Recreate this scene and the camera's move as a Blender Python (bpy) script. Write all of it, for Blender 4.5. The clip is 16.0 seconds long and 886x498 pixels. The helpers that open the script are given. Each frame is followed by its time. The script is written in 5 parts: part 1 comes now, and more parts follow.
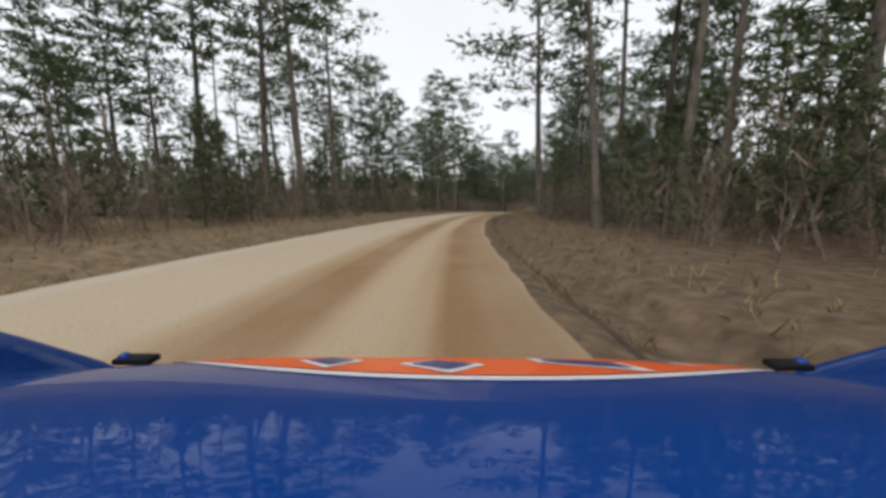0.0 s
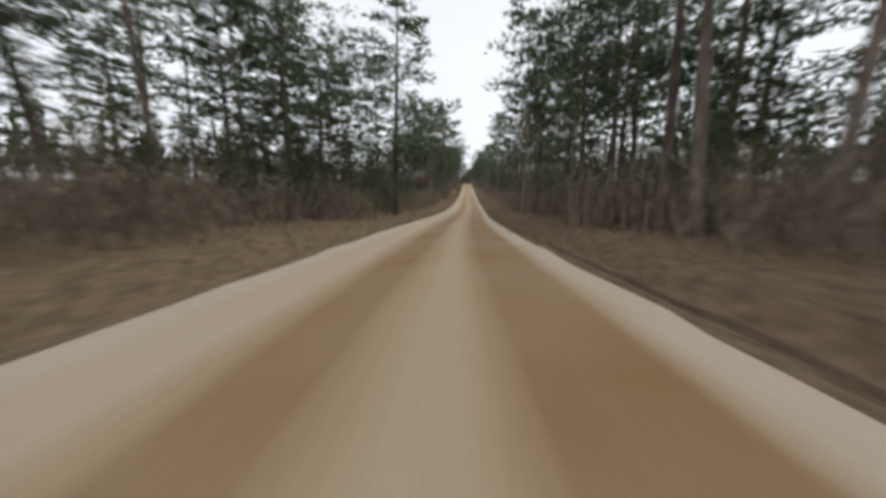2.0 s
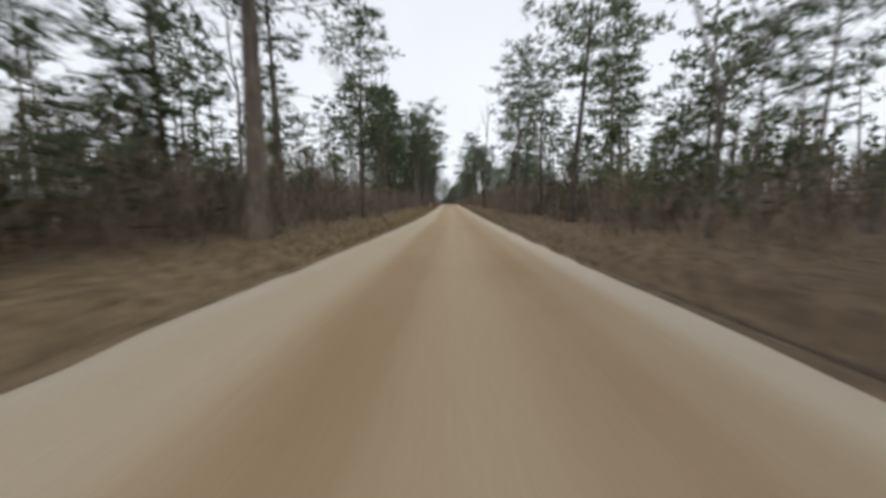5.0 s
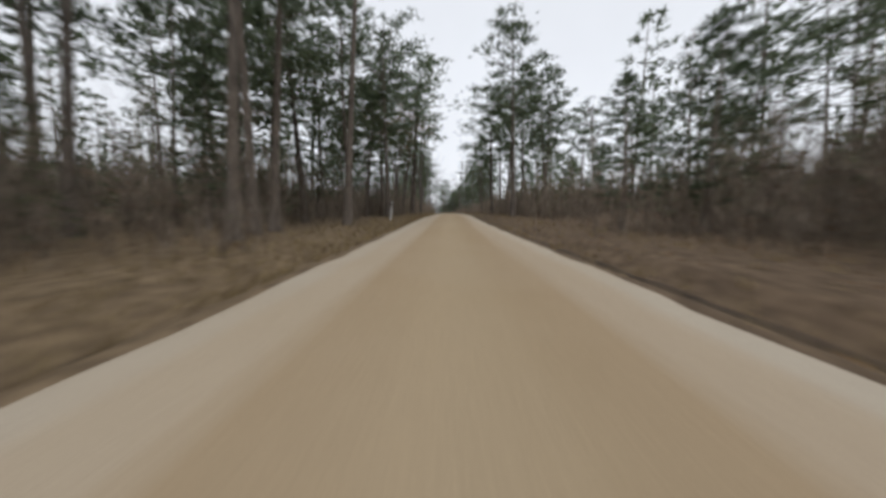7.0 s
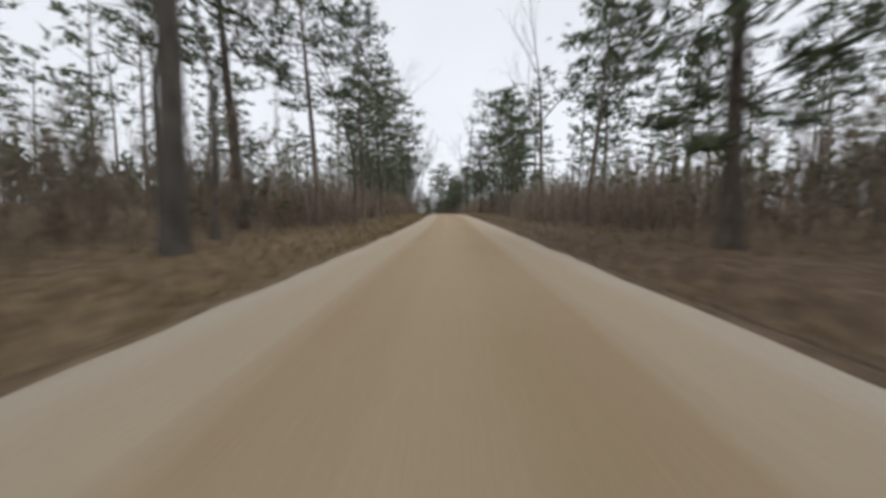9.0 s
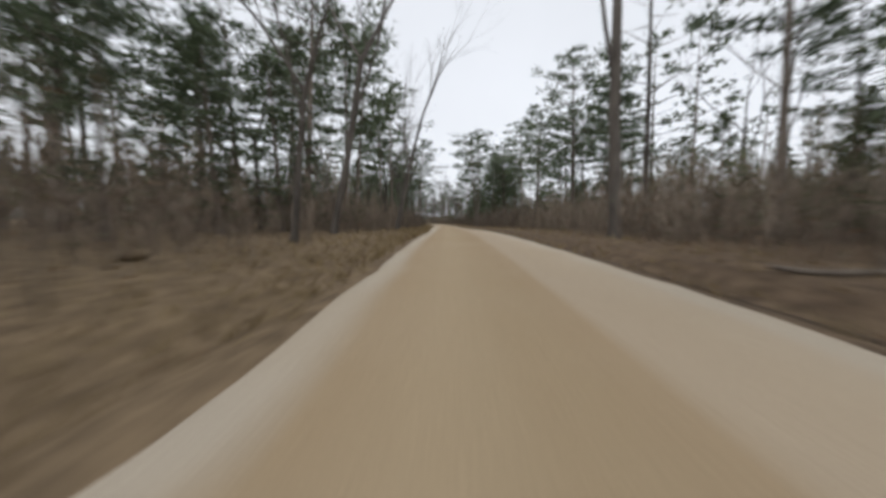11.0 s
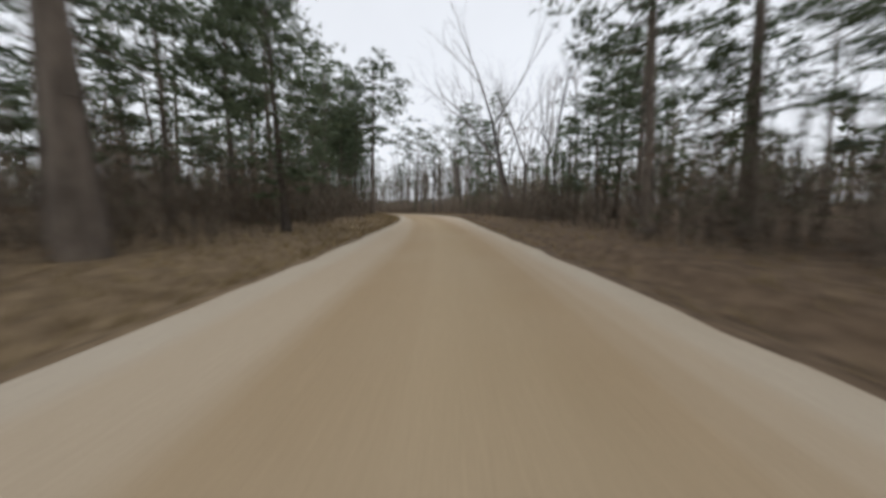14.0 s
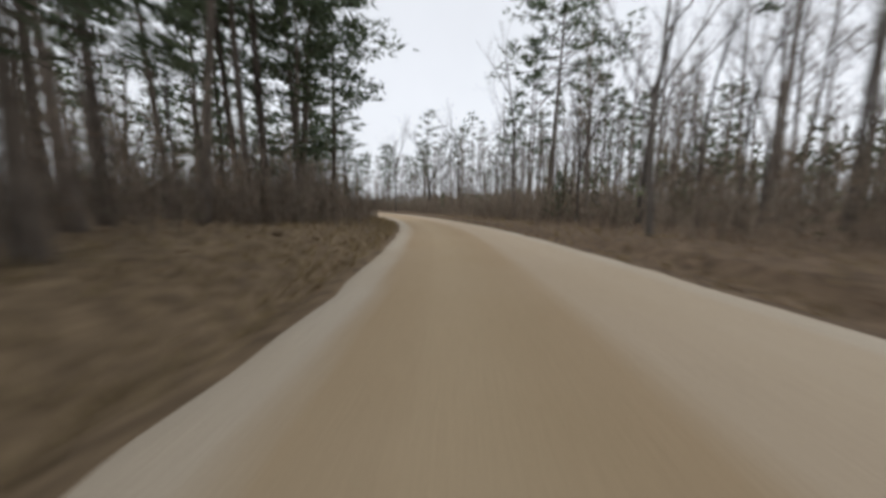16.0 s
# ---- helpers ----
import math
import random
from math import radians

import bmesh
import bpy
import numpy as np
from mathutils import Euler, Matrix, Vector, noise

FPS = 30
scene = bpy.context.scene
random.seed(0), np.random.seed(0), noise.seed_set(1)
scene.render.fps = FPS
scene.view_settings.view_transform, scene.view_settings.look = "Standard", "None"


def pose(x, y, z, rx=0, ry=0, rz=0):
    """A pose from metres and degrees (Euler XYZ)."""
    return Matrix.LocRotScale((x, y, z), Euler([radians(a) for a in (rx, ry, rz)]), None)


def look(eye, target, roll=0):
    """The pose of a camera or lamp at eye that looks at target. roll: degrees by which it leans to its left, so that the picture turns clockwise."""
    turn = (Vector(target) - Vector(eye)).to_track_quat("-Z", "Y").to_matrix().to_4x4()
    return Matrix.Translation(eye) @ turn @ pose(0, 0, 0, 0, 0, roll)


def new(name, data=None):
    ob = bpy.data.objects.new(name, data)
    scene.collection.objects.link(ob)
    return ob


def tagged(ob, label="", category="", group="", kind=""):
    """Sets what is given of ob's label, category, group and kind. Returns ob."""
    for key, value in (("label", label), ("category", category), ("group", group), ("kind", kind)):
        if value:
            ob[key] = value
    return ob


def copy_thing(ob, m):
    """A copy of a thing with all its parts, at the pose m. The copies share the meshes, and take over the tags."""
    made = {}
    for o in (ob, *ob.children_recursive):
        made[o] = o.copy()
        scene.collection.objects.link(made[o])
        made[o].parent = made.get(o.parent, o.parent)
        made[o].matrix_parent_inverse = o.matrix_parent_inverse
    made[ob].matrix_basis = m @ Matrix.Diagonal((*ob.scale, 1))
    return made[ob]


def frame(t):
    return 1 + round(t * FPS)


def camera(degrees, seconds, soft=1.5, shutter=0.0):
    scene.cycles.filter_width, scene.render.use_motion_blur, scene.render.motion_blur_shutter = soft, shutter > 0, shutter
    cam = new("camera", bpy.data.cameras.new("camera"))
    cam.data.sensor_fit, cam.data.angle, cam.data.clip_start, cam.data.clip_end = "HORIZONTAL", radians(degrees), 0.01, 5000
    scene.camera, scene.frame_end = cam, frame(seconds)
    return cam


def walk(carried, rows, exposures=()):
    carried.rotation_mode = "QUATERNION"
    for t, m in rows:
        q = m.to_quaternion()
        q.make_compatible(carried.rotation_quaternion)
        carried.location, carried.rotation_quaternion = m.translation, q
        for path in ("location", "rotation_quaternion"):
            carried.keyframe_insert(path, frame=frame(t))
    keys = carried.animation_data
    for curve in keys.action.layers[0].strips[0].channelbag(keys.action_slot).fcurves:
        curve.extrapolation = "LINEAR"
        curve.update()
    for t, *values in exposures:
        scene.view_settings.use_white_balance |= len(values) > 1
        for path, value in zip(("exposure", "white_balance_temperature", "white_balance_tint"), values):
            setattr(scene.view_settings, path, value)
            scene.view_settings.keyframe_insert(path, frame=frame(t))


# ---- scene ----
SHUTTER = 0.28
cam = camera(105.0, 16.0, soft=3.5, shutter=SHUTTER)

# seconds, place, tilt up and turn to the left in degrees
PATH = [
    (0.0, 0.00, 0.00, 0.00, -8.61, 21.48),
    (0.5, -5.03, 15.07, -0.34, -7.89, 18.43),
    (1.0, -8.56, 30.56, -0.61, -7.61, 9.72),
    (1.5, -10.63, 46.31, -0.94, -8.42, 7.62),
    (2.0, -11.79, 62.15, -1.48, -9.97, 4.03),
    (2.5, -12.20, 78.01, -2.20, -10.18, 1.61),
    (3.0, -12.21, 93.89, -2.91, -9.28, 1.10),
    (3.5, -11.95, 109.77, -3.40, -8.32, -0.72),
    (4.0, -11.72, 125.65, -3.58, -6.84, 1.30),
    (4.5, -11.70, 141.54, -3.49, -6.21, 1.31),
    (5.0, -11.69, 157.43, -3.21, -5.65, 1.32),
    (5.5, -11.69, 173.31, -2.79, -5.15, 1.33),
    (6.0, -11.69, 189.19, -2.24, -4.70, 1.33),
    (6.5, -11.70, 205.06, -1.57, -4.11, 1.33),
    (7.0, -11.74, 220.94, -0.86, -4.27, 1.45),
    (7.5, -11.84, 236.81, -0.14, -4.54, 2.00),
    (8.0, -11.91, 252.68, 0.66, -3.27, 1.49),
    (8.5, -11.92, 268.55, 1.42, -4.51, 1.33),
    (9.0, -11.93, 284.43, 2.01, -5.04, 1.39),
    (9.5, -11.99, 300.31, 2.51, -5.18, 1.68),
    (10.0, -12.18, 316.19, 3.03, -4.96, 2.39),
    (10.5, -12.70, 332.06, 3.61, -3.86, 3.77),
    (11.0, -13.79, 347.90, 4.11, -5.24, 6.98),
    (11.5, -15.29, 363.72, 4.26, -7.17, 6.88),
    (12.0, -16.96, 379.52, 4.07, -8.39, 7.88),
    (12.5, -18.78, 395.30, 3.71, -8.20, 8.50),
    (13.0, -20.58, 411.08, 3.37, -7.58, 7.38),
    (13.5, -22.37, 426.87, 3.12, -7.40, 8.05),
    (14.0, -24.45, 442.62, 2.93, -7.39, 9.79),
    (14.5, -27.29, 458.25, 2.80, -7.37, 14.09),
    (15.0, -31.35, 473.61, 2.71, -6.43, 19.39),
    (15.5, -36.62, 488.60, 2.59, -7.64, 22.48),
    (16.0, -43.01, 503.15, 2.36, -7.76, 27.40),
]


def path_rows():
    """The keys; the car stands for an instant before it pulls away, and the first and last half seconds are keyed finely."""
    rows, last = [], PATH[0]
    for row in PATH:
        if row[0] in (0.5, 16.0):
            start = row[0] == 0.5
            for k, u in ((1, 0.14 if start else 0.2), (2, 0.36 if start else 0.4), (3, 0.575 if start else 0.6), (4, 0.79 if start else 0.8)):
                v = [a + (b - a) * u for a, b in zip(last, row)]
                rows.append((last[0] + (row[0] - last[0]) * k / 5, pose(v[1], v[2], v[3], 90 + v[4], 0, v[5])))
        t, x, y, z, tilt, turn = row
        rows.append((t, pose(x, y, z, 90 + tilt, 0, turn)))
        if t == 0.0:
            rows.append((1 / FPS, pose(x, y, z, 90 + tilt, 0, turn)))
        last = row
    return rows


walk(cam, path_rows(), exposures=[(0.0, 0.0, 6500, 10), (2.0, 0.0, 6400, 10), (4.0, 0.0, 6350, 10), (6.5, -0.14, 6350, 10), (16.0, -0.14, 6350, 10)])

# ---------------------------------------------------------------- sky and sun
world = bpy.data.worlds.new("overcast_sky")
scene.world = world
world.use_nodes = True
wn, wl = world.node_tree.nodes, world.node_tree.links
wn.clear()
sky = wn.new("ShaderNodeTexSky")
sky.sky_type = "NISHITA"
sky.sun_disc = False
sky.sun_elevation = radians(48)
sky.sun_rotation = radians(200)
sky.air_density, sky.dust_density, sky.ozone_density = 1.0, 4.0, 1.0
grey = wn.new("ShaderNodeHueSaturation")
grey.inputs["Saturation"].default_value = 0.16
wl.new(sky.outputs[0], grey.inputs["Color"])
coords = wn.new("ShaderNodeTexCoord")
cloud = wn.new("ShaderNodeTexNoise")
cloud.inputs["Scale"].default_value = 3.2
cloud.inputs["Detail"].default_value = 5
cloud.inputs["Roughness"].default_value = 0.55
wl.new(coords.outputs["Generated"], cloud.inputs["Vector"])
cr = wn.new("ShaderNodeMapRange")
cr.inputs[1].default_value, cr.inputs[2].default_value = 0.35, 0.65
cr.inputs[3].default_value, cr.inputs[4].default_value = 0.86, 1.1
wl.new(cloud.outputs["Fac"], cr.inputs[0])
mul = wn.new("ShaderNodeMixRGB")
mul.blend_type = "MULTIPLY"
mul.inputs[0].default_value = 1.0
wl.new(grey.outputs[0], mul.inputs[1])
wl.new(cr.outputs[0], mul.inputs[2])
flat = wn.new("ShaderNodeMixRGB")
flat.inputs[0].default_value = 0.6
flat.inputs[2].default_value = (8.5, 8.7, 9.1, 1)
wl.new(mul.outputs[0], flat.inputs[1])
bg = wn.new("ShaderNodeBackground")
bg.inputs["Strength"].default_value = 0.15
wl.new(flat.outputs[0], bg.inputs["Color"])
wo = wn.new("ShaderNodeOutputWorld")
wl.new(bg.outputs[0], wo.inputs["Surface"])

sun_data = bpy.data.lights.new("sun", "SUN")
sun_data.energy, sun_data.angle, sun_data.color = 0.8, radians(25), (1.0, 0.97, 0.92)
sun = new("sun", sun_data)
sun.matrix_basis = look((0, 0, 60), (-12, 30, 0))


# ---------------------------------------------------------------- materials
def surface(name, dark, light, scale=6.0, rough=0.9, bump=0.3, bump_scale=40.0, island=0.0, obj=0.0,
            stretch=(1, 1, 1), specular=0.3, through_light=0.0):
    m = bpy.data.materials.new(name)
    m.use_nodes = True
    n, l = m.node_tree.nodes, m.node_tree.links
    p = n["Principled BSDF"]
    tc = n.new("ShaderNodeTexCoord")
    mp = n.new("ShaderNodeMapping")
    mp.inputs["Scale"].default_value = stretch
    l.new(tc.outputs["Object"], mp.inputs["Vector"])
    a = n.new("ShaderNodeTexNoise")
    a.inputs["Scale"].default_value, a.inputs["Detail"].default_value = scale, 6
    l.new(mp.outputs[0], a.inputs["Vector"])
    b = n.new("ShaderNodeTexNoise")
    b.inputs["Scale"].default_value, b.inputs["Detail"].default_value = scale * 0.13, 3
    l.new(mp.outputs[0], b.inputs["Vector"])
    add = n.new("ShaderNodeMath")
    add.operation = "MULTIPLY_ADD"
    add.inputs[1].default_value = 0.6
    l.new(a.outputs["Fac"], add.inputs[0])
    half = n.new("ShaderNodeMath")
    half.operation = "MULTIPLY"
    half.inputs[1].default_value = 0.4
    l.new(b.outputs["Fac"], half.inputs[0])
    l.new(half.outputs[0], add.inputs[2])
    last = add.outputs[0]
    if island:
        g = n.new("ShaderNodeNewGeometry")
        k = n.new("ShaderNodeMath")
        k.operation = "MULTIPLY_ADD"
        k.inputs[1].default_value = island
        l.new(g.outputs["Random Per Island"], k.inputs[0])
        l.new(last, k.inputs[2])
        sh = n.new("ShaderNodeMath")
        sh.operation = "SUBTRACT"
        sh.inputs[1].default_value = island / 2
        l.new(k.outputs[0], sh.inputs[0])
        last = sh.outputs[0]
    if obj:
        g = n.new("ShaderNodeObjectInfo")
        k = n.new("ShaderNodeMath")
        k.operation = "MULTIPLY_ADD"
        k.inputs[1].default_value = obj
        l.new(g.outputs["Random"], k.inputs[0])
        l.new(last, k.inputs[2])
        sh = n.new("ShaderNodeMath")
        sh.operation = "SUBTRACT"
        sh.inputs[1].default_value = obj / 2
        l.new(k.outputs[0], sh.inputs[0])
        last = sh.outputs[0]
    r = n.new("ShaderNodeValToRGB")
    r.color_ramp.elements[0].position, r.color_ramp.elements[1].position = 0.32, 0.68
    r.color_ramp.elements[0].color, r.color_ramp.elements[1].color = (*dark, 1), (*light, 1)
    l.new(last, r.inputs[0])
    l.new(r.outputs[0], p.inputs["Base Color"])
    p.inputs["Roughness"].default_value = rough
    p.inputs["Specular IOR Level"].default_value = specular
    if bump:
        c = n.new("ShaderNodeTexNoise")
        c.inputs["Scale"].default_value, c.inputs["Detail"].default_value = bump_scale, 4
        l.new(mp.outputs[0], c.inputs["Vector"])
        bp = n.new("ShaderNodeBump")
        bp.inputs["Strength"].default_value, bp.inputs["Distance"].default_value = bump, 0.03
        l.new(c.outputs["Fac"], bp.inputs["Height"])
        l.new(bp.outputs[0], p.inputs["Normal"])
    if through_light:
        tr = n.new("ShaderNodeBsdfTranslucent")
        l.new(r.outputs[0], tr.inputs["Color"])
        mx = n.new("ShaderNodeMixShader")
        mx.inputs[0].default_value = through_light
        l.new(p.outputs[0], mx.inputs[1])
        l.new(tr.outputs[0], mx.inputs[2])
        l.new(mx.outputs[0], n["Material Output"].inputs["Surface"])
    return m


def road_surface():
    m = bpy.data.materials.new("sandy_gravel")
    m.use_nodes = True
    n, l = m.node_tree.nodes, m.node_tree.links
    p = n["Principled BSDF"]
    p.inputs["Roughness"].default_value, p.inputs["Specular IOR Level"].default_value = 0.95, 0.15
    uv = n.new("ShaderNodeUVMap")
    uv.uv_map = "metres"
    uq = n.new("ShaderNodeUVMap")
    uq.uv_map = "across"
    sep = n.new("ShaderNodeSeparateXYZ")
    l.new(uv.outputs[0], sep.inputs[0])
    # long streaks along the way of travel
    mp = n.new("ShaderNodeMapping")
    mp.inputs["Scale"].default_value = (1.6, 0.035, 1)
    l.new(uv.outputs[0], mp.inputs[0])
    st = n.new("ShaderNodeTexNoise")
    st.inputs["Scale"].default_value, st.inputs["Detail"].default_value = 1.0, 3
    l.new(mp.outputs[0], st.inputs["Vector"])
    # wheel tracks: lateral distance bent a little by the streaks
    wob = n.new("ShaderNodeMath")
    wob.operation = "MULTIPLY_ADD"
    wob.inputs[1].default_value = 0.9
    l.new(st.outputs["Fac"], wob.inputs[0])
    off = n.new("ShaderNodeMath")
    off.operation = "SUBTRACT"
    off.inputs[1].default_value = 0.45
    l.new(sep.outputs["X"], off.inputs[0])
    l.new(off.outputs[0], wob.inputs[2])
    rg = n.new("ShaderNodeMapRange")
    rg.inputs[1].default_value, rg.inputs[2].default_value = -3.4, 3.4
    l.new(wob.outputs[0], rg.inputs[0])
    ramp = n.new("ShaderNodeValToRGB")
    e = ramp.color_ramp.elements
    pale, tan, brown = (0.41, 0.335, 0.245, 1), (0.33, 0.235, 0.142, 1), (0.22, 0.133, 0.066, 1)
    worn = (0.375, 0.29, 0.19, 1)
    e[0].position, e[0].color = 0.0, pale
    e[1].position, e[1].color = 1.0, pale
    for at, col in ((0.12, pale), (0.25, pale), (0.31, tan), (0.35, brown), (0.43, brown), (0.475, tan), (0.515, worn), (0.55, worn), (0.595, tan), (0.64, brown), (0.78, brown), (0.84, tan), (0.9, pale)):
        k = e.new(at)
        k.color = col
    l.new(rg.outputs[0], ramp.inputs[0])
    # patches and grains
    tc = n.new("ShaderNodeTexCoord")
    pa = n.new("ShaderNodeTexNoise")
    pa.inputs["Scale"].default_value, pa.inputs["Detail"].default_value = 0.35, 4
    l.new(tc.outputs["Object"], pa.inputs["Vector"])
    gr = n.new("ShaderNodeTexNoise")
    gr.inputs["Scale"].default_value, gr.inputs["Detail"].default_value = 45.0, 4
    l.new(tc.outputs["Object"], gr.inputs["Vector"])
    mix = n.new("ShaderNodeMixRGB")
    pf = n.new("ShaderNodeMapRange")
    pf.inputs[1].default_value, pf.inputs[2].default_value = 0.35, 0.7
    pf.inputs[3].default_value, pf.inputs[4].default_value = 0.03, 0.4
    l.new(pa.outputs["Fac"], pf.inputs[0])
    l.new(pf.outputs[0], mix.inputs[0])
    l.new(ramp.outputs[0], mix.inputs[1])
    mix.inputs[2].default_value = (0.38, 0.30, 0.205, 1)
    # the later stretches are evenly packed between pale loose edges
    even = n.new("ShaderNodeValToRGB")
    ee = even.color_ramp.elements
    ee[0].position, ee[0].color = 0.0, pale
    ee[1].position, ee[1].color = 1.0, pale
    for at, col in ((0.27, pale), (0.325, (0.335, 0.25, 0.155, 1)), (0.45, (0.375, 0.29, 0.185, 1)), (0.6, (0.325, 0.245, 0.15, 1)), (0.70, (0.34, 0.255, 0.16, 1)), (0.755, pale)):
        k = ee.new(at)
        k.color = col
    l.new(rg.outputs[0], even.inputs[0])
    along = n.new("ShaderNodeMapRange")
    along.interpolation_type = "SMOOTHSTEP"
    along.inputs[1].default_value, along.inputs[2].default_value = 100.0, 300.0
    along.inputs[3].default_value, along.inputs[4].default_value = 0.0, 0.9
    l.new(sep.outputs["Y"], along.inputs[0])
    blend = n.new("ShaderNodeMixRGB")
    l.new(along.outputs[0], blend.inputs[0])
    l.new(ramp.outputs[0], blend.inputs[1])
    l.new(even.outputs[0], blend.inputs[2])
    sq = n.new("ShaderNodeSeparateXYZ")
    l.new(uq.outputs[0], sq.inputs[0])
    ab = n.new("ShaderNodeMath")
    ab.operation = "ABSOLUTE"
    l.new(sq.outputs["X"], ab.inputs[0])
    wig = n.new("ShaderNodeMath")
    wig.operation = "MULTIPLY_ADD"
    wig.inputs[1].default_value = 0.25
    l.new(st.outputs["Fac"], wig.inputs[0])
    l.new(ab.outputs[0], wig.inputs[2])
    loose = n.new("ShaderNodeMapRange")
    loose.interpolation_type = "SMOOTHSTEP"
    loose.inputs[1].default_value, loose.inputs[2].default_value = 0.86, 1.05
    loose.inputs[4].default_value = 0.9
    l.new(wig.outputs[0], loose.inputs[0])
    # the outer edge of the first bend is worn brown right to its rim
    left = n.new("ShaderNodeMapRange")
    left.inputs[1].default_value, left.inputs[2].default_value = -0.1, 0.1
    left.inputs[3].default_value, left.inputs[4].default_value = 1.0, 0.0
    l.new(sq.outputs["X"], left.inputs[0])
    past = n.new("ShaderNodeMapRange")
    past.interpolation_type = "SMOOTHSTEP"
    past.inputs[1].default_value, past.inputs[2].default_value = 78.0, 122.0
    past.inputs[3].default_value, past.inputs[4].default_value = 0.15, 1.0
    l.new(sep.outputs["Y"], past.inputs[0])
    most = n.new("ShaderNodeMath")
    most.operation = "MAXIMUM"
    l.new(left.outputs[0], most.inputs[0])
    l.new(past.outputs[0], most.inputs[1])
    worn_rim = n.new("ShaderNodeMath")
    worn_rim.operation = "MULTIPLY"
    l.new(loose.outputs[0], worn_rim.inputs[0])
    l.new(most.outputs[0], worn_rim.inputs[1])
    rim = n.new("ShaderNodeMixRGB")
    l.new(worn_rim.outputs[0], rim.inputs[0])
    l.new(blend.outputs[0], rim.inputs[1])
    rim.inputs[2].default_value = (0.43, 0.375, 0.30, 1)
    l.new(rim.outputs[0], mix.inputs[1])
    gm = n.new("ShaderNodeMixRGB")
    gm.blend_type = "OVERLAY"
    gm.inputs[0].default_value = 0.35
    l.new(mix.outputs[0], gm.inputs[1])
    l.new(gr.outputs["Fac"], gm.inputs[2])
    l.new(gm.outputs[0], p.inputs["Base Color"])
    bp = n.new("ShaderNodeBump")
    bp.inputs["Strength"].default_value, bp.inputs["Distance"].default_value = 0.5, 0.02
    l.new(gr.outputs["Fac"], bp.inputs["Height"])
    l.new(bp.outputs[0], p.inputs["Normal"])
    return m


def paint(name, colour, rough=0.25, coat=1.0, metallic=0.0):
    m = bpy.data.materials.new(name)
    m.use_nodes = True
    n, l = m.node_tree.nodes, m.node_tree.links
    p = n["Principled BSDF"]
    p.inputs["Base Color"].default_value = (*colour, 1)
    p.inputs["Metallic"].default_value = metallic
    p.inputs["Coat Weight"].default_value = coat
    p.inputs["Coat Roughness"].default_value = 0.03
    p.inputs["Specular IOR Level"].default_value = 0.03
    tc = n.new("ShaderNodeTexCoord")
    d = n.new("ShaderNodeTexNoise")
    d.inputs["Scale"].default_value, d.inputs["Detail"].default_value = 9.0, 6
    l.new(tc.outputs["Object"], d.inputs["Vector"])
    r = n.new("ShaderNodeMapRange")
    r.inputs[3].default_value, r.inputs[4].default_value = rough * 0.7, rough * 1.4
    l.new(d.outputs["Fac"], r.inputs[0])
    l.new(r.outputs[0], p.inputs["Roughness"])
    return m


bark = surface("pine_bark", (0.052, 0.043, 0.036), (0.225, 0.187, 0.155), 7, 0.95, 1.0, 14, obj=0.25, stretch=(1, 1, 0.25))
grey_bark = surface("grey_bark", (0.048, 0.041, 0.036), (0.145, 0.128, 0.112), 4, 0.95, 0.6, 16, obj=0.25, stretch=(1, 1, 0.3))
needles = surface("pine_needles", (0.052, 0.072, 0.042), (0.145, 0.178, 0.104), 2.5, 0.7, 0, island=0.5, obj=0.25, through_light=0.4)
fresh_needles = surface("young_needles", (0.056, 0.074, 0.036), (0.165, 0.190, 0.096), 2.5, 0.7, 0, island=0.5, obj=0.3, through_light=0.4)
twigs = surface("bare_twigs", (0.10, 0.081, 0.063), (0.28, 0.228, 0.176), 3, 0.95, 0, island=0.5, obj=0.3)
brown_leaves = surface("dry_oak_leaves", (0.10, 0.055, 0.028), (0.24, 0.145, 0.075), 3, 0.85, 0, island=0.6, obj=0.2, through_light=0.3)
